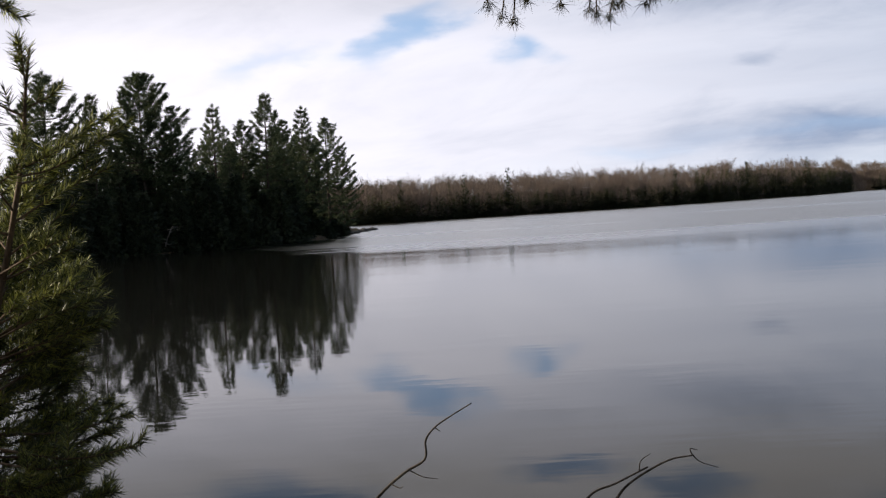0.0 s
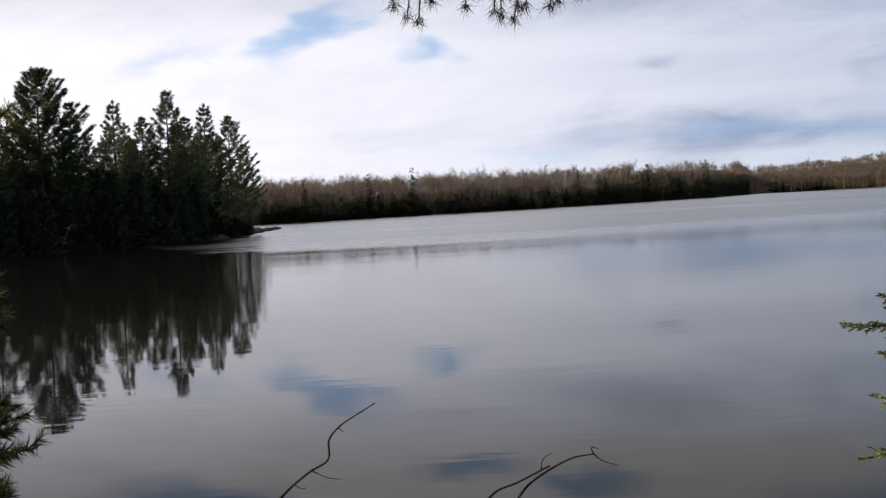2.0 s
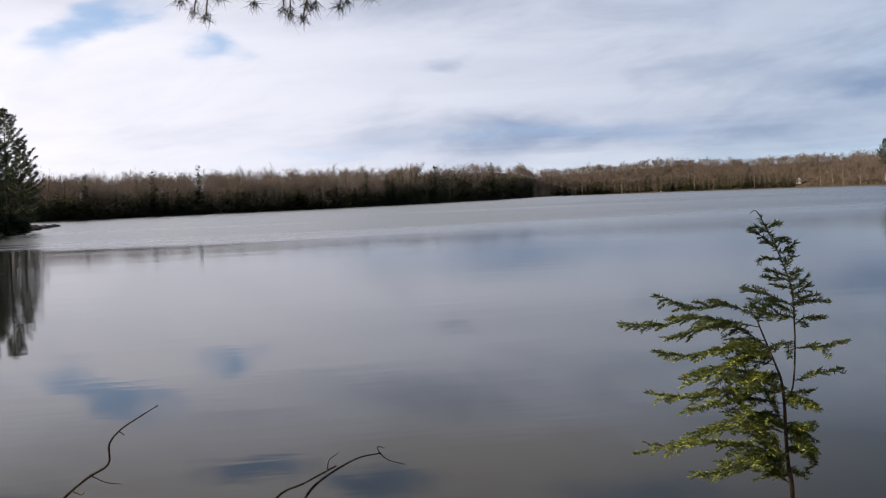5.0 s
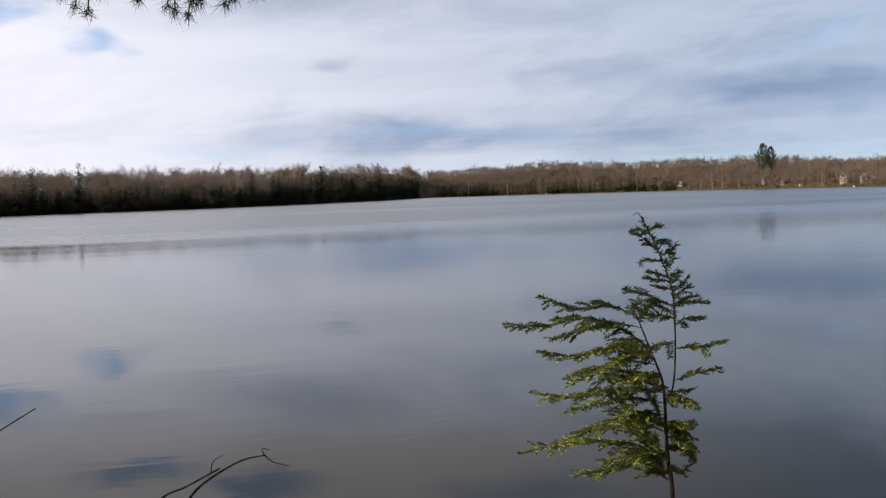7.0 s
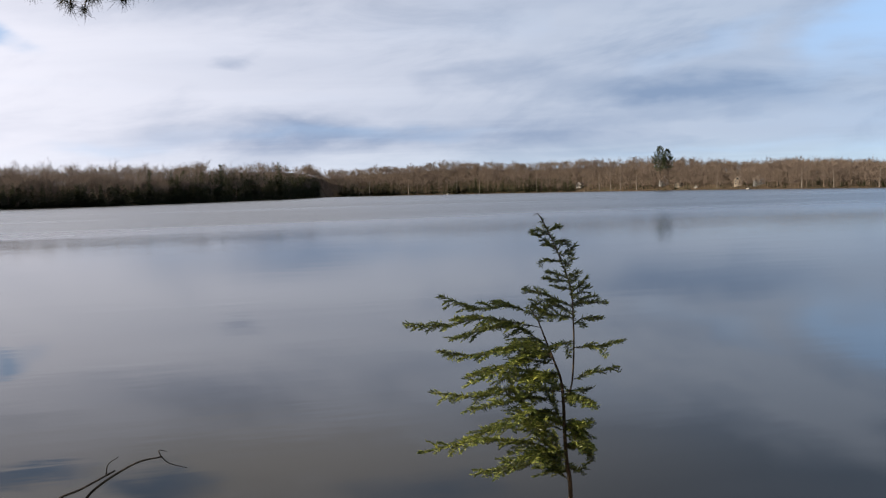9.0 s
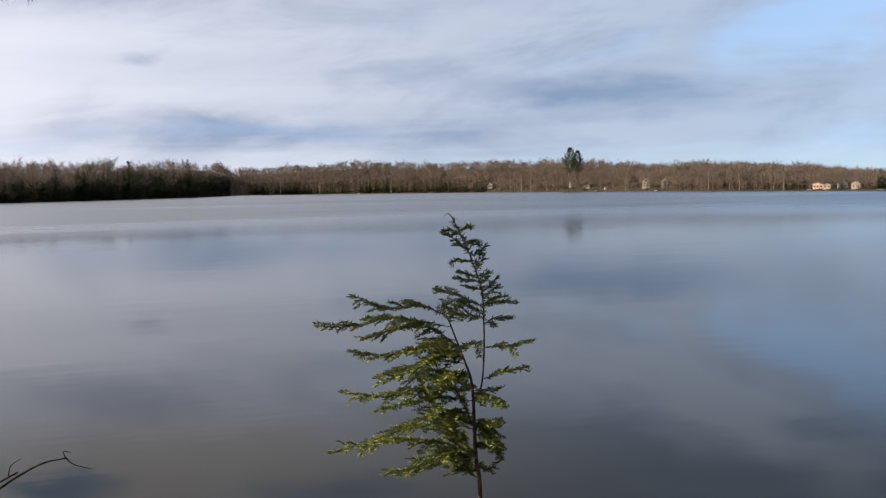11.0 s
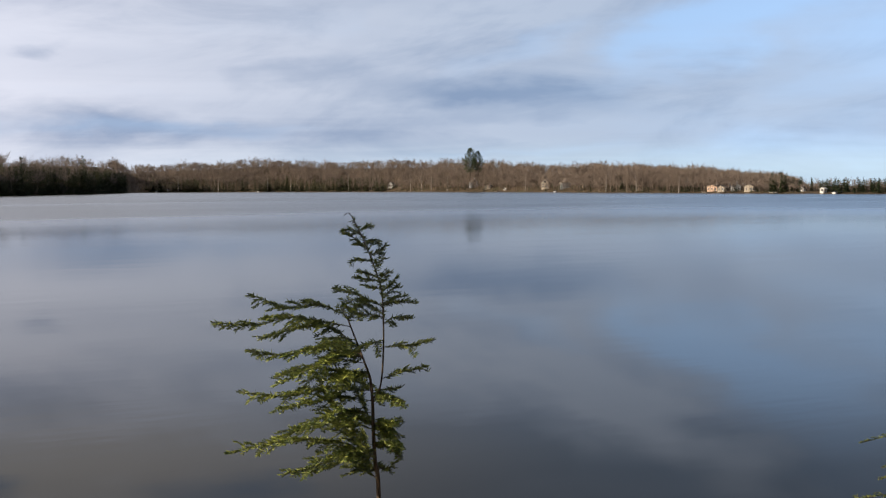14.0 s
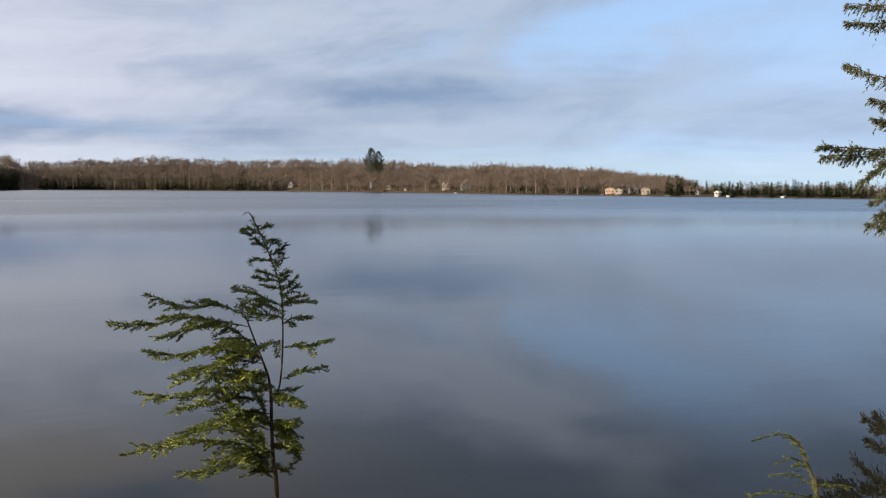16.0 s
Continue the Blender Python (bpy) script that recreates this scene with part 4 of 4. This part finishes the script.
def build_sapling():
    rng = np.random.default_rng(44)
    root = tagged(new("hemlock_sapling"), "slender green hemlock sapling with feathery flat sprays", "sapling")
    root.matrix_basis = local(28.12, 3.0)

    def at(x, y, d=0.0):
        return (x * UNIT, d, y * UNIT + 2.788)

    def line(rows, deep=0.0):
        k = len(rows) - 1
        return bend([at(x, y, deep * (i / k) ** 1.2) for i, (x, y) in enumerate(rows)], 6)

    wood, needles = Geo(), Geo()
    tips = wood
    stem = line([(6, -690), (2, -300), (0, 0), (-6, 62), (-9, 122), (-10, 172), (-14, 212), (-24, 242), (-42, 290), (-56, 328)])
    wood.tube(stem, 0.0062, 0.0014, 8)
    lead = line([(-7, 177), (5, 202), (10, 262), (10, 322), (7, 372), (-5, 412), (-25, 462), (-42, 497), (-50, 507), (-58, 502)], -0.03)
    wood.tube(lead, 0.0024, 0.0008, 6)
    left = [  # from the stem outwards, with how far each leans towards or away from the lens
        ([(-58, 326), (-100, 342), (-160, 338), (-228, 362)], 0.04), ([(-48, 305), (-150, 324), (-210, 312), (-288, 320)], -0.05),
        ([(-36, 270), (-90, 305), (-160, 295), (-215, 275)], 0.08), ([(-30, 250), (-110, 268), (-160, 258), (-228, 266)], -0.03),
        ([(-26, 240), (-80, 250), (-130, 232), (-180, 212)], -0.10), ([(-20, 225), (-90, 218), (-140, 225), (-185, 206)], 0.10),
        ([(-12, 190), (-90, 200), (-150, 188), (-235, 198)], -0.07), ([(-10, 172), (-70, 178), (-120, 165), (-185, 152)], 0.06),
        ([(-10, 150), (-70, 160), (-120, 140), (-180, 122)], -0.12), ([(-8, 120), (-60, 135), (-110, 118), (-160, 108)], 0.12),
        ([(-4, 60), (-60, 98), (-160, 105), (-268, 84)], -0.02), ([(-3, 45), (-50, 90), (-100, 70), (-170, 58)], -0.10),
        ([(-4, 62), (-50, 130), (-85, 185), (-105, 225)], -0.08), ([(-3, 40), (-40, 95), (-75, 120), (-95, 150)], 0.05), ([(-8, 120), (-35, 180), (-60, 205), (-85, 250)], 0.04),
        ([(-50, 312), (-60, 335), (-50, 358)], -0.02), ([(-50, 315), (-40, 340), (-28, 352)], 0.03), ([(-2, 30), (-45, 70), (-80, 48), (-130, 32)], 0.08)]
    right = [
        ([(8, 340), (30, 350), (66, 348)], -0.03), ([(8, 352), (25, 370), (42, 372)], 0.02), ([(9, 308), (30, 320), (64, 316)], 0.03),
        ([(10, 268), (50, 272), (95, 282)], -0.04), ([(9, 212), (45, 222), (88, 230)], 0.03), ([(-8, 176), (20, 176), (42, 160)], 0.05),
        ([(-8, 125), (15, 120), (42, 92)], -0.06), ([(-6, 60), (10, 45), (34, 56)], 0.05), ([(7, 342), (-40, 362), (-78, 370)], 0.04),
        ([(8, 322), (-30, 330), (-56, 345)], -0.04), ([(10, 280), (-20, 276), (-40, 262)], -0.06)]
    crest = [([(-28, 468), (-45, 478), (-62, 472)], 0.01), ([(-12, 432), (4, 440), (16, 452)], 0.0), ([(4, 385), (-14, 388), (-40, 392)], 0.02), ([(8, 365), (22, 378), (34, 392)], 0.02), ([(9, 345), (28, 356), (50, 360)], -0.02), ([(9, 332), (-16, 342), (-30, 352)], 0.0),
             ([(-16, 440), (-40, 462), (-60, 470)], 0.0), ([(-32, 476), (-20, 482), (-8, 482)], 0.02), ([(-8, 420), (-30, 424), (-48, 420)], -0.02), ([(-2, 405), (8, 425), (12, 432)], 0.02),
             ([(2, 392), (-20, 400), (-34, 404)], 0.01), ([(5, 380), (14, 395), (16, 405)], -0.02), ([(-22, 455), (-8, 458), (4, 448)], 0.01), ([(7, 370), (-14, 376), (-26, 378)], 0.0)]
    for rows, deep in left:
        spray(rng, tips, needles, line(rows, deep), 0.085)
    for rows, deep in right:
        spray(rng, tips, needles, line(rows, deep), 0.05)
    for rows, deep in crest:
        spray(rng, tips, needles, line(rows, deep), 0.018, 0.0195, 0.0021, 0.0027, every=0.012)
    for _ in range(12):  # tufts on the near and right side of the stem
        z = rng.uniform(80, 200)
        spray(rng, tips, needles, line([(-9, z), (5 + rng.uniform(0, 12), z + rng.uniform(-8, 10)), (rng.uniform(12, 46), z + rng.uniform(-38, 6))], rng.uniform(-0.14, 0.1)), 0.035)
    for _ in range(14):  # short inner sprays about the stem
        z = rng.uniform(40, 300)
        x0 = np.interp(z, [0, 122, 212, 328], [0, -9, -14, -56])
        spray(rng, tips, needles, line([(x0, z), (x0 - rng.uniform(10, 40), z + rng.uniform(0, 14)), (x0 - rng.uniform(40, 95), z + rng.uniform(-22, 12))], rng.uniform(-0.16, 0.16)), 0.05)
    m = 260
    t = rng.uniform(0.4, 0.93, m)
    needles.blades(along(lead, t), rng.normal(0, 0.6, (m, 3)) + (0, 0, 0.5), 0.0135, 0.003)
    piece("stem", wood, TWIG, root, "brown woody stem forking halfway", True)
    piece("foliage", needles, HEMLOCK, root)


def build_small_sapling():
    rng = np.random.default_rng(45)
    root = tagged(new("hemlock_seedling"), "small yellow-green hemlock seedling with an arching tip", "sapling")
    root.matrix_basis = local(51, 3.2)
    wood, needles = Geo(), Geo()
    tips = wood
    wood.tube(bend([(0.06, 0, 1.8), (0.04, 0, 2.4), (0.03, 0, 2.76), (0.012, 0, 2.83), (-0.008, 0, 2.885), (-0.03, 0, 2.912)], 5), 0.006, 0.0012, 6)
    for rows in ([(-0.008, 0, 2.885), (-0.04, 0.01, 2.915), (-0.08, 0, 2.912), (-0.125, -0.01, 2.898)], [(0.0, 0, 2.85), (-0.03, -0.02, 2.865), (-0.075, -0.03, 2.848)],
                 [(0.02, 0, 2.80), (-0.03, 0.03, 2.815), (-0.085, 0.04, 2.808)], [(0.02, 0, 2.80), (0.06, 0.02, 2.80), (0.11, 0.03, 2.795)],
                 [(0.02, 0, 2.77), (-0.07, -0.03, 2.785), (-0.17, -0.05, 2.755)], [(0.01, 0, 2.83), (0.0, 0.03, 2.84), (-0.03, 0.05, 2.83)], [(0.03, 0, 2.75), (0.08, -0.03, 2.765), (0.14, -0.05, 2.75)]):
        spray(rng, tips, needles, bend(rows, 5), 0.03, 0.012, 0.0022, 0.0018)
    for rows in ([(0.03, 0, 2.70), (0.03, 0, 2.76), (0.012, 0, 2.83)], [(0.012, 0, 2.83), (-0.008, 0, 2.885), (-0.045, 0, 2.914)]):
        spray(rng, tips, needles, bend(rows, 5), 0.022, 0.012, 0.0022, 0.0018, every=0.009)
    piece("stem", wood, TWIG, root, smooth=True)
    piece("foliage", needles, HEMLOCK, root, "yellow-green new needles")


def build_dead_branch(name_label, mains, sides):
    root = tagged(new("dead_branch"), name_label, "branch", "dead branches on the bank")
    root.matrix_basis = local(4, 6.0)
    g = Geo()
    for rows, r0, r1 in mains:
        g.tube(bend(rows, 5), r0, r1, 7)
    piece("stem", g, DEAD, root, smooth=True)
    for rows in sides:
        g = Geo()
        g.tube(bend(rows, 4), 0.0036, 0.0014, 5)
        piece("side_twig", g, DEAD, root, smooth=True)


def build_right_tree():
    rng = np.random.default_rng(52)
    root = tagged(new("shore_hemlock"), "sunlit hemlock leaning its drooping boughs over the lake", "tree")
    root.matrix_basis = local(55, 36)
    wood, leaf = Geo(), Geo()
    wood.tube(bend([(0.9, 0.2, 0.6), (0.7, 0.1, 4.0), (0.75, 0.0, 9.0), (0.8, 0, 15)], 6), 0.2, 0.03, 9)
    boughs = [((0.7, 8.9), (-0.6, 8.3), (-1.7, 8.38)), ((0.7, 9.3), (-0.5, 8.75), (-1.5, 8.7)), ((0.7, 8.2), (-0.6, 7.9), (-1.68, 7.9)), ((0.7, 6.4), (-0.7, 6.4), (-1.68, 6.82)),
              ((0.7, 6.0), (-0.5, 5.75), (-1.05, 5.9)), ((0.7, 5.4), (-0.4, 5.3), (-0.95, 5.35)), ((0.7, 4.4), (-0.7, 4.55), (-2.25, 4.62)), ((0.7, 4.9), (-0.6, 4.5), (-2.2, 4.38)),
              ((0.7, 4.7), (-0.6, 4.2), (-1.3, 3.66)), ((0.7, 3.8), (-0.4, 3.5), (-0.95, 3.2)), ((0.7, 3.4), (-0.3, 3.0), (-0.85, 2.85)), ((0.7, 2.9), (-0.4, 2.75), (-1.02, 2.62)), ((0.7, 3.1), (-0.3, 2.9), (-0.75, 2.5))]
    lines = [bend([(x, rng.normal(0, 0.1) + (0.0 if i == 0 else rng.normal(0, 0.3)), z) for i, (x, z) in enumerate(b)], 6) for b in boughs]
    for z in np.arange(2.0, 14.5, 0.3):
        a = rng.uniform(-1.7, 1.7)
        L = 2.4 * (1 - z / 17) * rng.uniform(0.5, 1)
        lines.append(bend([(0.7, 0, z), (0.7 + math.cos(a) * L * 0.5, math.sin(a) * L * 0.5, z + 0.1), (0.7 + math.cos(a) * L, math.sin(a) * L, z - 0.2)], 6))
    for q in lines:
        wood.tube(q, 0.03, 0.006, 5)
        L = np.linalg.norm(np.diff(q, axis=0), axis=1).sum()
        way = (q[-1] - q[0]) / L
        flat = np.cross(way, (0, 0, 1))
        n = int(L * 42)
        for t in rng.uniform(0.25, 1, n):
            p = along(q, np.array([t]))[0]
            d = way * 0.8 + flat * rng.uniform(-1, 1) + np.array([0, 0, rng.normal(-0.55, 0.45)])
            k = rng.uniform(0.2, 0.6) * (1.25 - t)
            s = p + d * k * rng.uniform(0.1, 1, (11, 1))
            leaf.blades(s, d + rng.normal(0, 0.5, (11, 3)), rng.uniform(0.06, 0.14, 11), 0.032)
    piece("trunk", wood, BARK, root, smooth=True)
    piece("crown", leaf, LACY, root)


build_left_pine()
build_overhead_pine()
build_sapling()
build_small_sapling()
build_dead_branch("bare grey dead branch with a crooked tip over the water",
                  [([(-1.25, -0.3, 1.3), (-1.0, -0.1, 1.95), (-0.79, 0, 2.19), (-0.66, 0, 2.30), (-0.56, 0, 2.36), (-0.55, 0, 2.45), (-0.50, 0, 2.51), (-0.42, 0, 2.56), (-0.33, 0, 2.61)], 0.009, 0.0028)],
                  [[(-0.63, 0, 2.31), (-0.57, -0.02, 2.283), (-0.50, -0.03, 2.272)], [(-0.505, 0, 2.505), (-0.48, -0.01, 2.488)], [(-0.72, 0, 2.25), (-0.68, -0.02, 2.235), (-0.665, -0.02, 2.245)]])
build_dead_branch("bare grey dead branch arching to a forked tip",
                  [([(-0.1, -0.3, 1.35), (0.05, -0.1, 1.95), (0.18, 0, 2.15), (0.31, 0, 2.21), (0.46, 0, 2.28)], 0.008, 0.004),
                   ([(0.0, -0.3, 1.35), (0.2, -0.05, 1.98), (0.31, 0, 2.14), (0.39, 0, 2.22), (0.55, 0, 2.305), (0.67, 0, 2.325)], 0.009, 0.0034)],
                  [[(0.665, 0, 2.322), (0.655, 0, 2.355), (0.69, 0.01, 2.345)], [(0.665, 0, 2.325), (0.70, 0, 2.292), (0.78, 0.01, 2.262)], [(0.42, 0, 2.265), (0.43, 0, 2.31), (0.475, 0, 2.34)]])
build_right_tree()


# ---- the far side: houses, docks, boats, the lone pine ----
WHITE = plain("white_siding", (0.62, 0.60, 0.56), 0.6, 0.8, 0.1)
CREAM = plain("cream_siding", (0.34, 0.29, 0.225), 0.65, 0.8, 0.12)
PEACH = plain("peach_siding", (0.50, 0.34, 0.24), 0.65, 0.8, 0.12)
GREY = plain("grey_siding", (0.24, 0.24, 0.24), 0.65, 0.8, 0.12)
SLATE = plain("dark_shingle_roof", (0.11, 0.10, 0.10), 0.85, 1.5, 0.3)
TAN_ROOF = plain("tan_shingle_roof", (0.30, 0.25, 0.20), 0.85, 1.5, 0.3)
SAND = plain("pale_shore_sand", (0.42, 0.34, 0.25), 0.95, 0.6, 0.3)
PLANK = plain("weathered_dock_planks", (0.40, 0.37, 0.33), 0.85, 2.0, 0.3)


def glass():
    m, k = material("window_glass")
    p = principled(k, (0.02, 0.025, 0.03), 0.06, 0.5)
    finish(k, p.outputs[0])
    return m


GLASS = glass()


def box(size, centre=(0, 0, 0)):
    bm = bmesh.new()
    bmesh.ops.create_cube(bm, size=1.0)
    bmesh.ops.scale(bm, vec=size, verts=bm.verts)
    bmesh.ops.translate(bm, vec=centre, verts=bm.verts)
    return bm


def gable(w, d, h, over=0.35, thick=0.22):
    """Two roof slopes with thickness over a house w wide and d deep, ridge along y."""
    bm = bmesh.new()
    for s in (1, -1):
        ring = []
        for y in (-d / 2 - over, d / 2 + over):
            ring.append([bm.verts.new(c) for c in ((0, y, h), (s * (w / 2 + over), y, -over * 2 * h / w), (s * (w / 2 + over), y, -over * 2 * h / w + thick), (0, y, h + thick))])
        a, b = ring
        for i in range(4):
            j = (i + 1) % 4
            bm.faces.new((a[i], a[j], b[j], b[i]))
        bm.faces.new(a), bm.faces.new(b[::-1])
    bmesh.ops.recalc_face_normals(bm, faces=bm.faces)
    return bm


def shell(w, d, h, peak):
    """House walls with a gable end."""
    bm = bmesh.new()
    rows = []
    for y in (-d / 2, d / 2):
        rows.append([bm.verts.new(c) for c in ((-w / 2, y, -1.5), (w / 2, y, -1.5), (w / 2, y, h), (0, y, h + peak), (-w / 2, y, h))])
    a, b = rows
    for i in range(5):
        j = (i + 1) % 5
        bm.faces.new((a[i], a[j], b[j], b[i]))
    bm.faces.new(a[::-1]), bm.faces.new(b)
    bmesh.ops.recalc_face_normals(bm, faces=bm.faces)
    return bm


def house(az, back, w, d, h, peak, wall, roof, turn, label, windows=2, storeys=1, chimney=True, lift=0.0):
    w, d, h, peak = w * 0.56, d * 0.56, h * 0.54, peak * 0.54
    r = float(far_r(az)) + back
    p = bearing(az, r)
    root = tagged(new("lake_house"), label, "house", "houses across the lake")
    root.matrix_basis = pose(p.x, p.y, float(land(p.x, p.y)) + 0.2 + lift * 0.4, 0, 0, -az + turn)
    part("wall", shell(w, d, h, peak), wall, root)
    bm = gable(w, d, peak)
    bmesh.ops.translate(bm, vec=(0, 0, h), verts=bm.verts)
    ro = part("roof", bm, roof, root)
    if chimney:
        part("chimney", box((0.7, 0.7, 1.8), (w * 0.18, d * 0.2, h + peak + 0.3)), GREY, ro)
    for sy in range(storeys):
        for i in range(windows):
            x = (i - (windows - 1) / 2) * w / windows
            win = part("window", box((w / windows * 0.45, 0.12, 0.9), (x, -d / 2 - 0.03, 0.9 + sy * 1.6)), WHITE, root)
            part("pane", box((w / windows * 0.45 - 0.12, 0.06, 0.78), (x, -d / 2 - 0.09, 0.9 + sy * 1.6)), GLASS, win)
    if storeys > 1:
        part("window", box((1.4, 0.12, 1.4), (0, -d / 2 - 0.03, h + peak * 0.35)), GLASS, root)
    part("door", box((0.7, 0.1, 1.5), (w * 0.36, -d / 2 - 0.04, 0.45)), GREY, root)
    return root


house(28.77, 20, 8, 9, 4.5, 3.4, WHITE, SLATE, -25, "small white gabled cottage among bare trees", 2, 1, False, 0.5)
house(32.35, 22, 11, 10, 6.0, 4.0, GREY, TAN_ROOF, 15, "tall grey gabled lake house behind bare trees", 3, 2, True, 1.5)
house(33.0, 16, 9, 8, 3.2, 2.6, CREAM, SLATE, -20, "low cream lake cottage with a dark roof", 2, 1, True)
house(33.72, 9, 3.2, 3, 2.4, 1.0, WHITE, SLATE, -10, "tiny white shed near the waterline", 1, 1, False)
house(35.5, 20, 9, 9, 6.5, 4.2, CREAM, TAN_ROOF, -15, "tall cream gabled house with grey-tan roof", 2, 2, True, 0.8)
house(36.35, 24, 11, 9, 6.0, 4.0, GREY, TAN_ROOF, 20, "broad grey lake house with two storeys of windows", 3, 2, True, 0.5)
house(42.7, 14, 11, 7, 3.4, 2.2, PEACH, TAN_ROOF, -35, "sunlit peach bungalow close to the shore", 3, 1, True)
house(43.05, 12, 7, 6, 2.8, 1.8, CREAM, TAN_ROOF, -30, "sunlit cream annex of a shore bungalow", 2, 1, False)
house(43.6, 18, 8, 8, 4.2, 2.8, GREY, SLATE, 10, "dark grey house with a white chimney stack", 2, 1, True)
house(44.2, 14, 8, 8, 3.6, 2.8, CREAM, TAN_ROOF, -20, "cream gabled house by the lake", 2, 1, False)
house(46.36, 11, 3.0, 5, 2.9, 1.4, WHITE, SLATE, -25, "narrow white cottage between evergreens", 1, 1, False)
house(47.19, 4, 3.6, 5, 2.6, 1.0, WHITE, WHITE, -25, "small bright white boathouse at the waterline", 1, 1, False)
house(19.2, 8, 4.2, 4, 3.2, 1.4, WHITE, SLATE, -10, "lone white shed on the far bay shore", 1, 1, False)


def dock(az, length, label):
    r = float(far_r(az))
    p = bearing(az, r - 2)
    root = tagged(new("dock"), label, "dock", "docks across the lake")
    root.matrix_basis = pose(p.x, p.y, 0.0, 0, 0, -az + 70)
    for i in range(int(length / 0.9)):
        part("plank", box((0.85, 2.0, 0.12), (i * 0.9 - length / 2, 0, 0.55)), PLANK, root)
    for i in (-1, 0, 1):
        for y in (-0.8, 0.8):
            part("post", box((0.2, 0.2, 3.4), (i * length * 0.42, y, -1.0)), PLANK, root)


def boat(az, label, out=3.0):
    r = float(far_r(az))
    p = bearing(az, r - out)
    root = tagged(new("boat"), label, "boat", "boats across the lake")
    root.matrix_basis = pose(p.x, p.y, 0.0, 0, 0, -az + 80)
    bm = bmesh.new()
    rings = []
    for x, w, top in ((-2.6, 0.8, 0.75), (-1.0, 0.95, 0.75), (0.8, 0.9, 0.82), (2.0, 0.55, 0.95), (2.9, 0.06, 1.1)):
        rings.append([bm.verts.new(c) for c in ((x, -w, top), (x, -w * 0.7, -0.15), (x, w * 0.7, -0.15), (x, w, top), (x, w * 0.85, top - 0.06), (x, -w * 0.85, top - 0.06))])
    for a, b in zip(rings, rings[1:]):
        for i in range(6):
            bm.faces.new((a[i], a[(i + 1) % 6], b[(i + 1) % 6], b[i]))
    bm.faces.new(rings[0]), bm.faces.new(rings[-1][::-1])
    bmesh.ops.recalc_face_normals(bm, faces=bm.faces)
    part("hull", bm, WHITE, root)
    part("windshield", box((0.1, 1.3, 0.5), (0.7, 0, 1.0)), GLASS, root)


dock(29.1, 14, "long pale dock at the sandy landing")
dock(33.4, 10, "weathered dock below the lake cottages")
dock(42.4, 10, "weathered dock below the peach bungalow")
dock(45.2, 9, "pale dock between evergreens")
boat(35.9, "white motorboat moored off the far shore", 6)
boat(47.65, "white boat drawn up beside the boathouse", 3)
boat(23.0, "small white boat off the bay shore", 3)
boat(18.7, "pale boat by the bay shed", 3)
boat(49.9, "white boat under the evergreens", 3)


def rock(rng, az, r, size, label):
    bm = bmesh.new()
    bmesh.ops.create_icosphere(bm, subdivisions=2, radius=1.0)
    k = rng.uniform(0, 50)
    for v in bm.verts:
        v.co *= 1 + 0.35 * noise.noise(v.co * 1.3 + Vector((k, 0, 0)))
        v.co.z = max(v.co.z, -0.5) * 0.55
        v.co *= size
    me = bpy.data.meshes.new("rock")
    bm.to_mesh(me)
    bm.free()
    me.materials.append(ROCK)
    ob = tagged(new("rock", me), label, "rock", "rocks off the point")
    p = bearing(az, r)
    ob.matrix_basis = pose(p.x, p.y, max(0.0, float(land(p.x, p.y))) + size * 0.1, 0, 0, rng.uniform(0, 360))


def build_rocks():
    rng = np.random.default_rng(8)
    for az, r, s in ((-3.75, 262, 0.9), (-3.6, 275, 0.6), (-3.4, 285, 1.1), (-3.2, 296, 0.8), (-3.05, 304, 1.0), (-2.9, 312, 0.7), (-4.0, 252, 0.8), (-4.4, 240, 0.6)):
        rock(rng, az, r, s, "grey weathered boulder at the tip of the point")


build_rocks()


def build_lone_pine():
    rng = np.random.default_rng(77)
    p = bearing(32.2, 1035)
    base = float(land(p.x, p.y))
    tip = 1035 * math.tan(radians(1.72)) + EYE
    ob = white_pine(rng, tip - base, 0.4, 4.8, 1.1, 1.8, 4.0, "tall flat-topped pine rising over the bare woods")
    ob["group"] = ""
    ob.matrix_basis = pose(p.x, p.y, base - 0.3, 0, 0, 40)
    q = bearing(32.55, 1040)
    ob2 = copy_thing(ob, pose(q.x, q.y, float(land(q.x, q.y)) - 0.3, 0, 0, 200))
    ob2.matrix_basis = ob2.matrix_basis @ Matrix.Diagonal((0.85, 0.85, 0.85, 1))
    tagged(ob2, "slightly shorter pine beside the tall one")


build_lone_pine()


def build_snag():
    rng = np.random.default_rng(3)
    root = tagged(new("snag"), "pale dead tree leaning over the dark shore", "dead tree")
    p = bearing(-12.0, 180)
    root.matrix_basis = pose(p.x, p.y, float(land(p.x, p.y)), 0, 0, 12)
    g = Geo()
    g.tube(bend([(0, 0.5, -0.3), (0.4, -0.5, 1.4), (1.3, -1.5, 3.4)], 5), 0.12, 0.03, 6)
    piece("trunk", g, SNAG, root, smooth=True)
    for _ in range(7):
        g = Geo()
        t = rng.uniform(0.3, 1)
        b = np.array([1.3 * t ** 1.4, -1.5 * t, 3.4 * t])
        g.tube(bend([b, b + rng.normal(0, 0.5, 3), b + rng.normal(0, 0.9, 3) + (0.6, 0, 0.2)], 4), 0.04, 0.01, 4)
        piece("branch", g, SNAG, root)


build_snag()
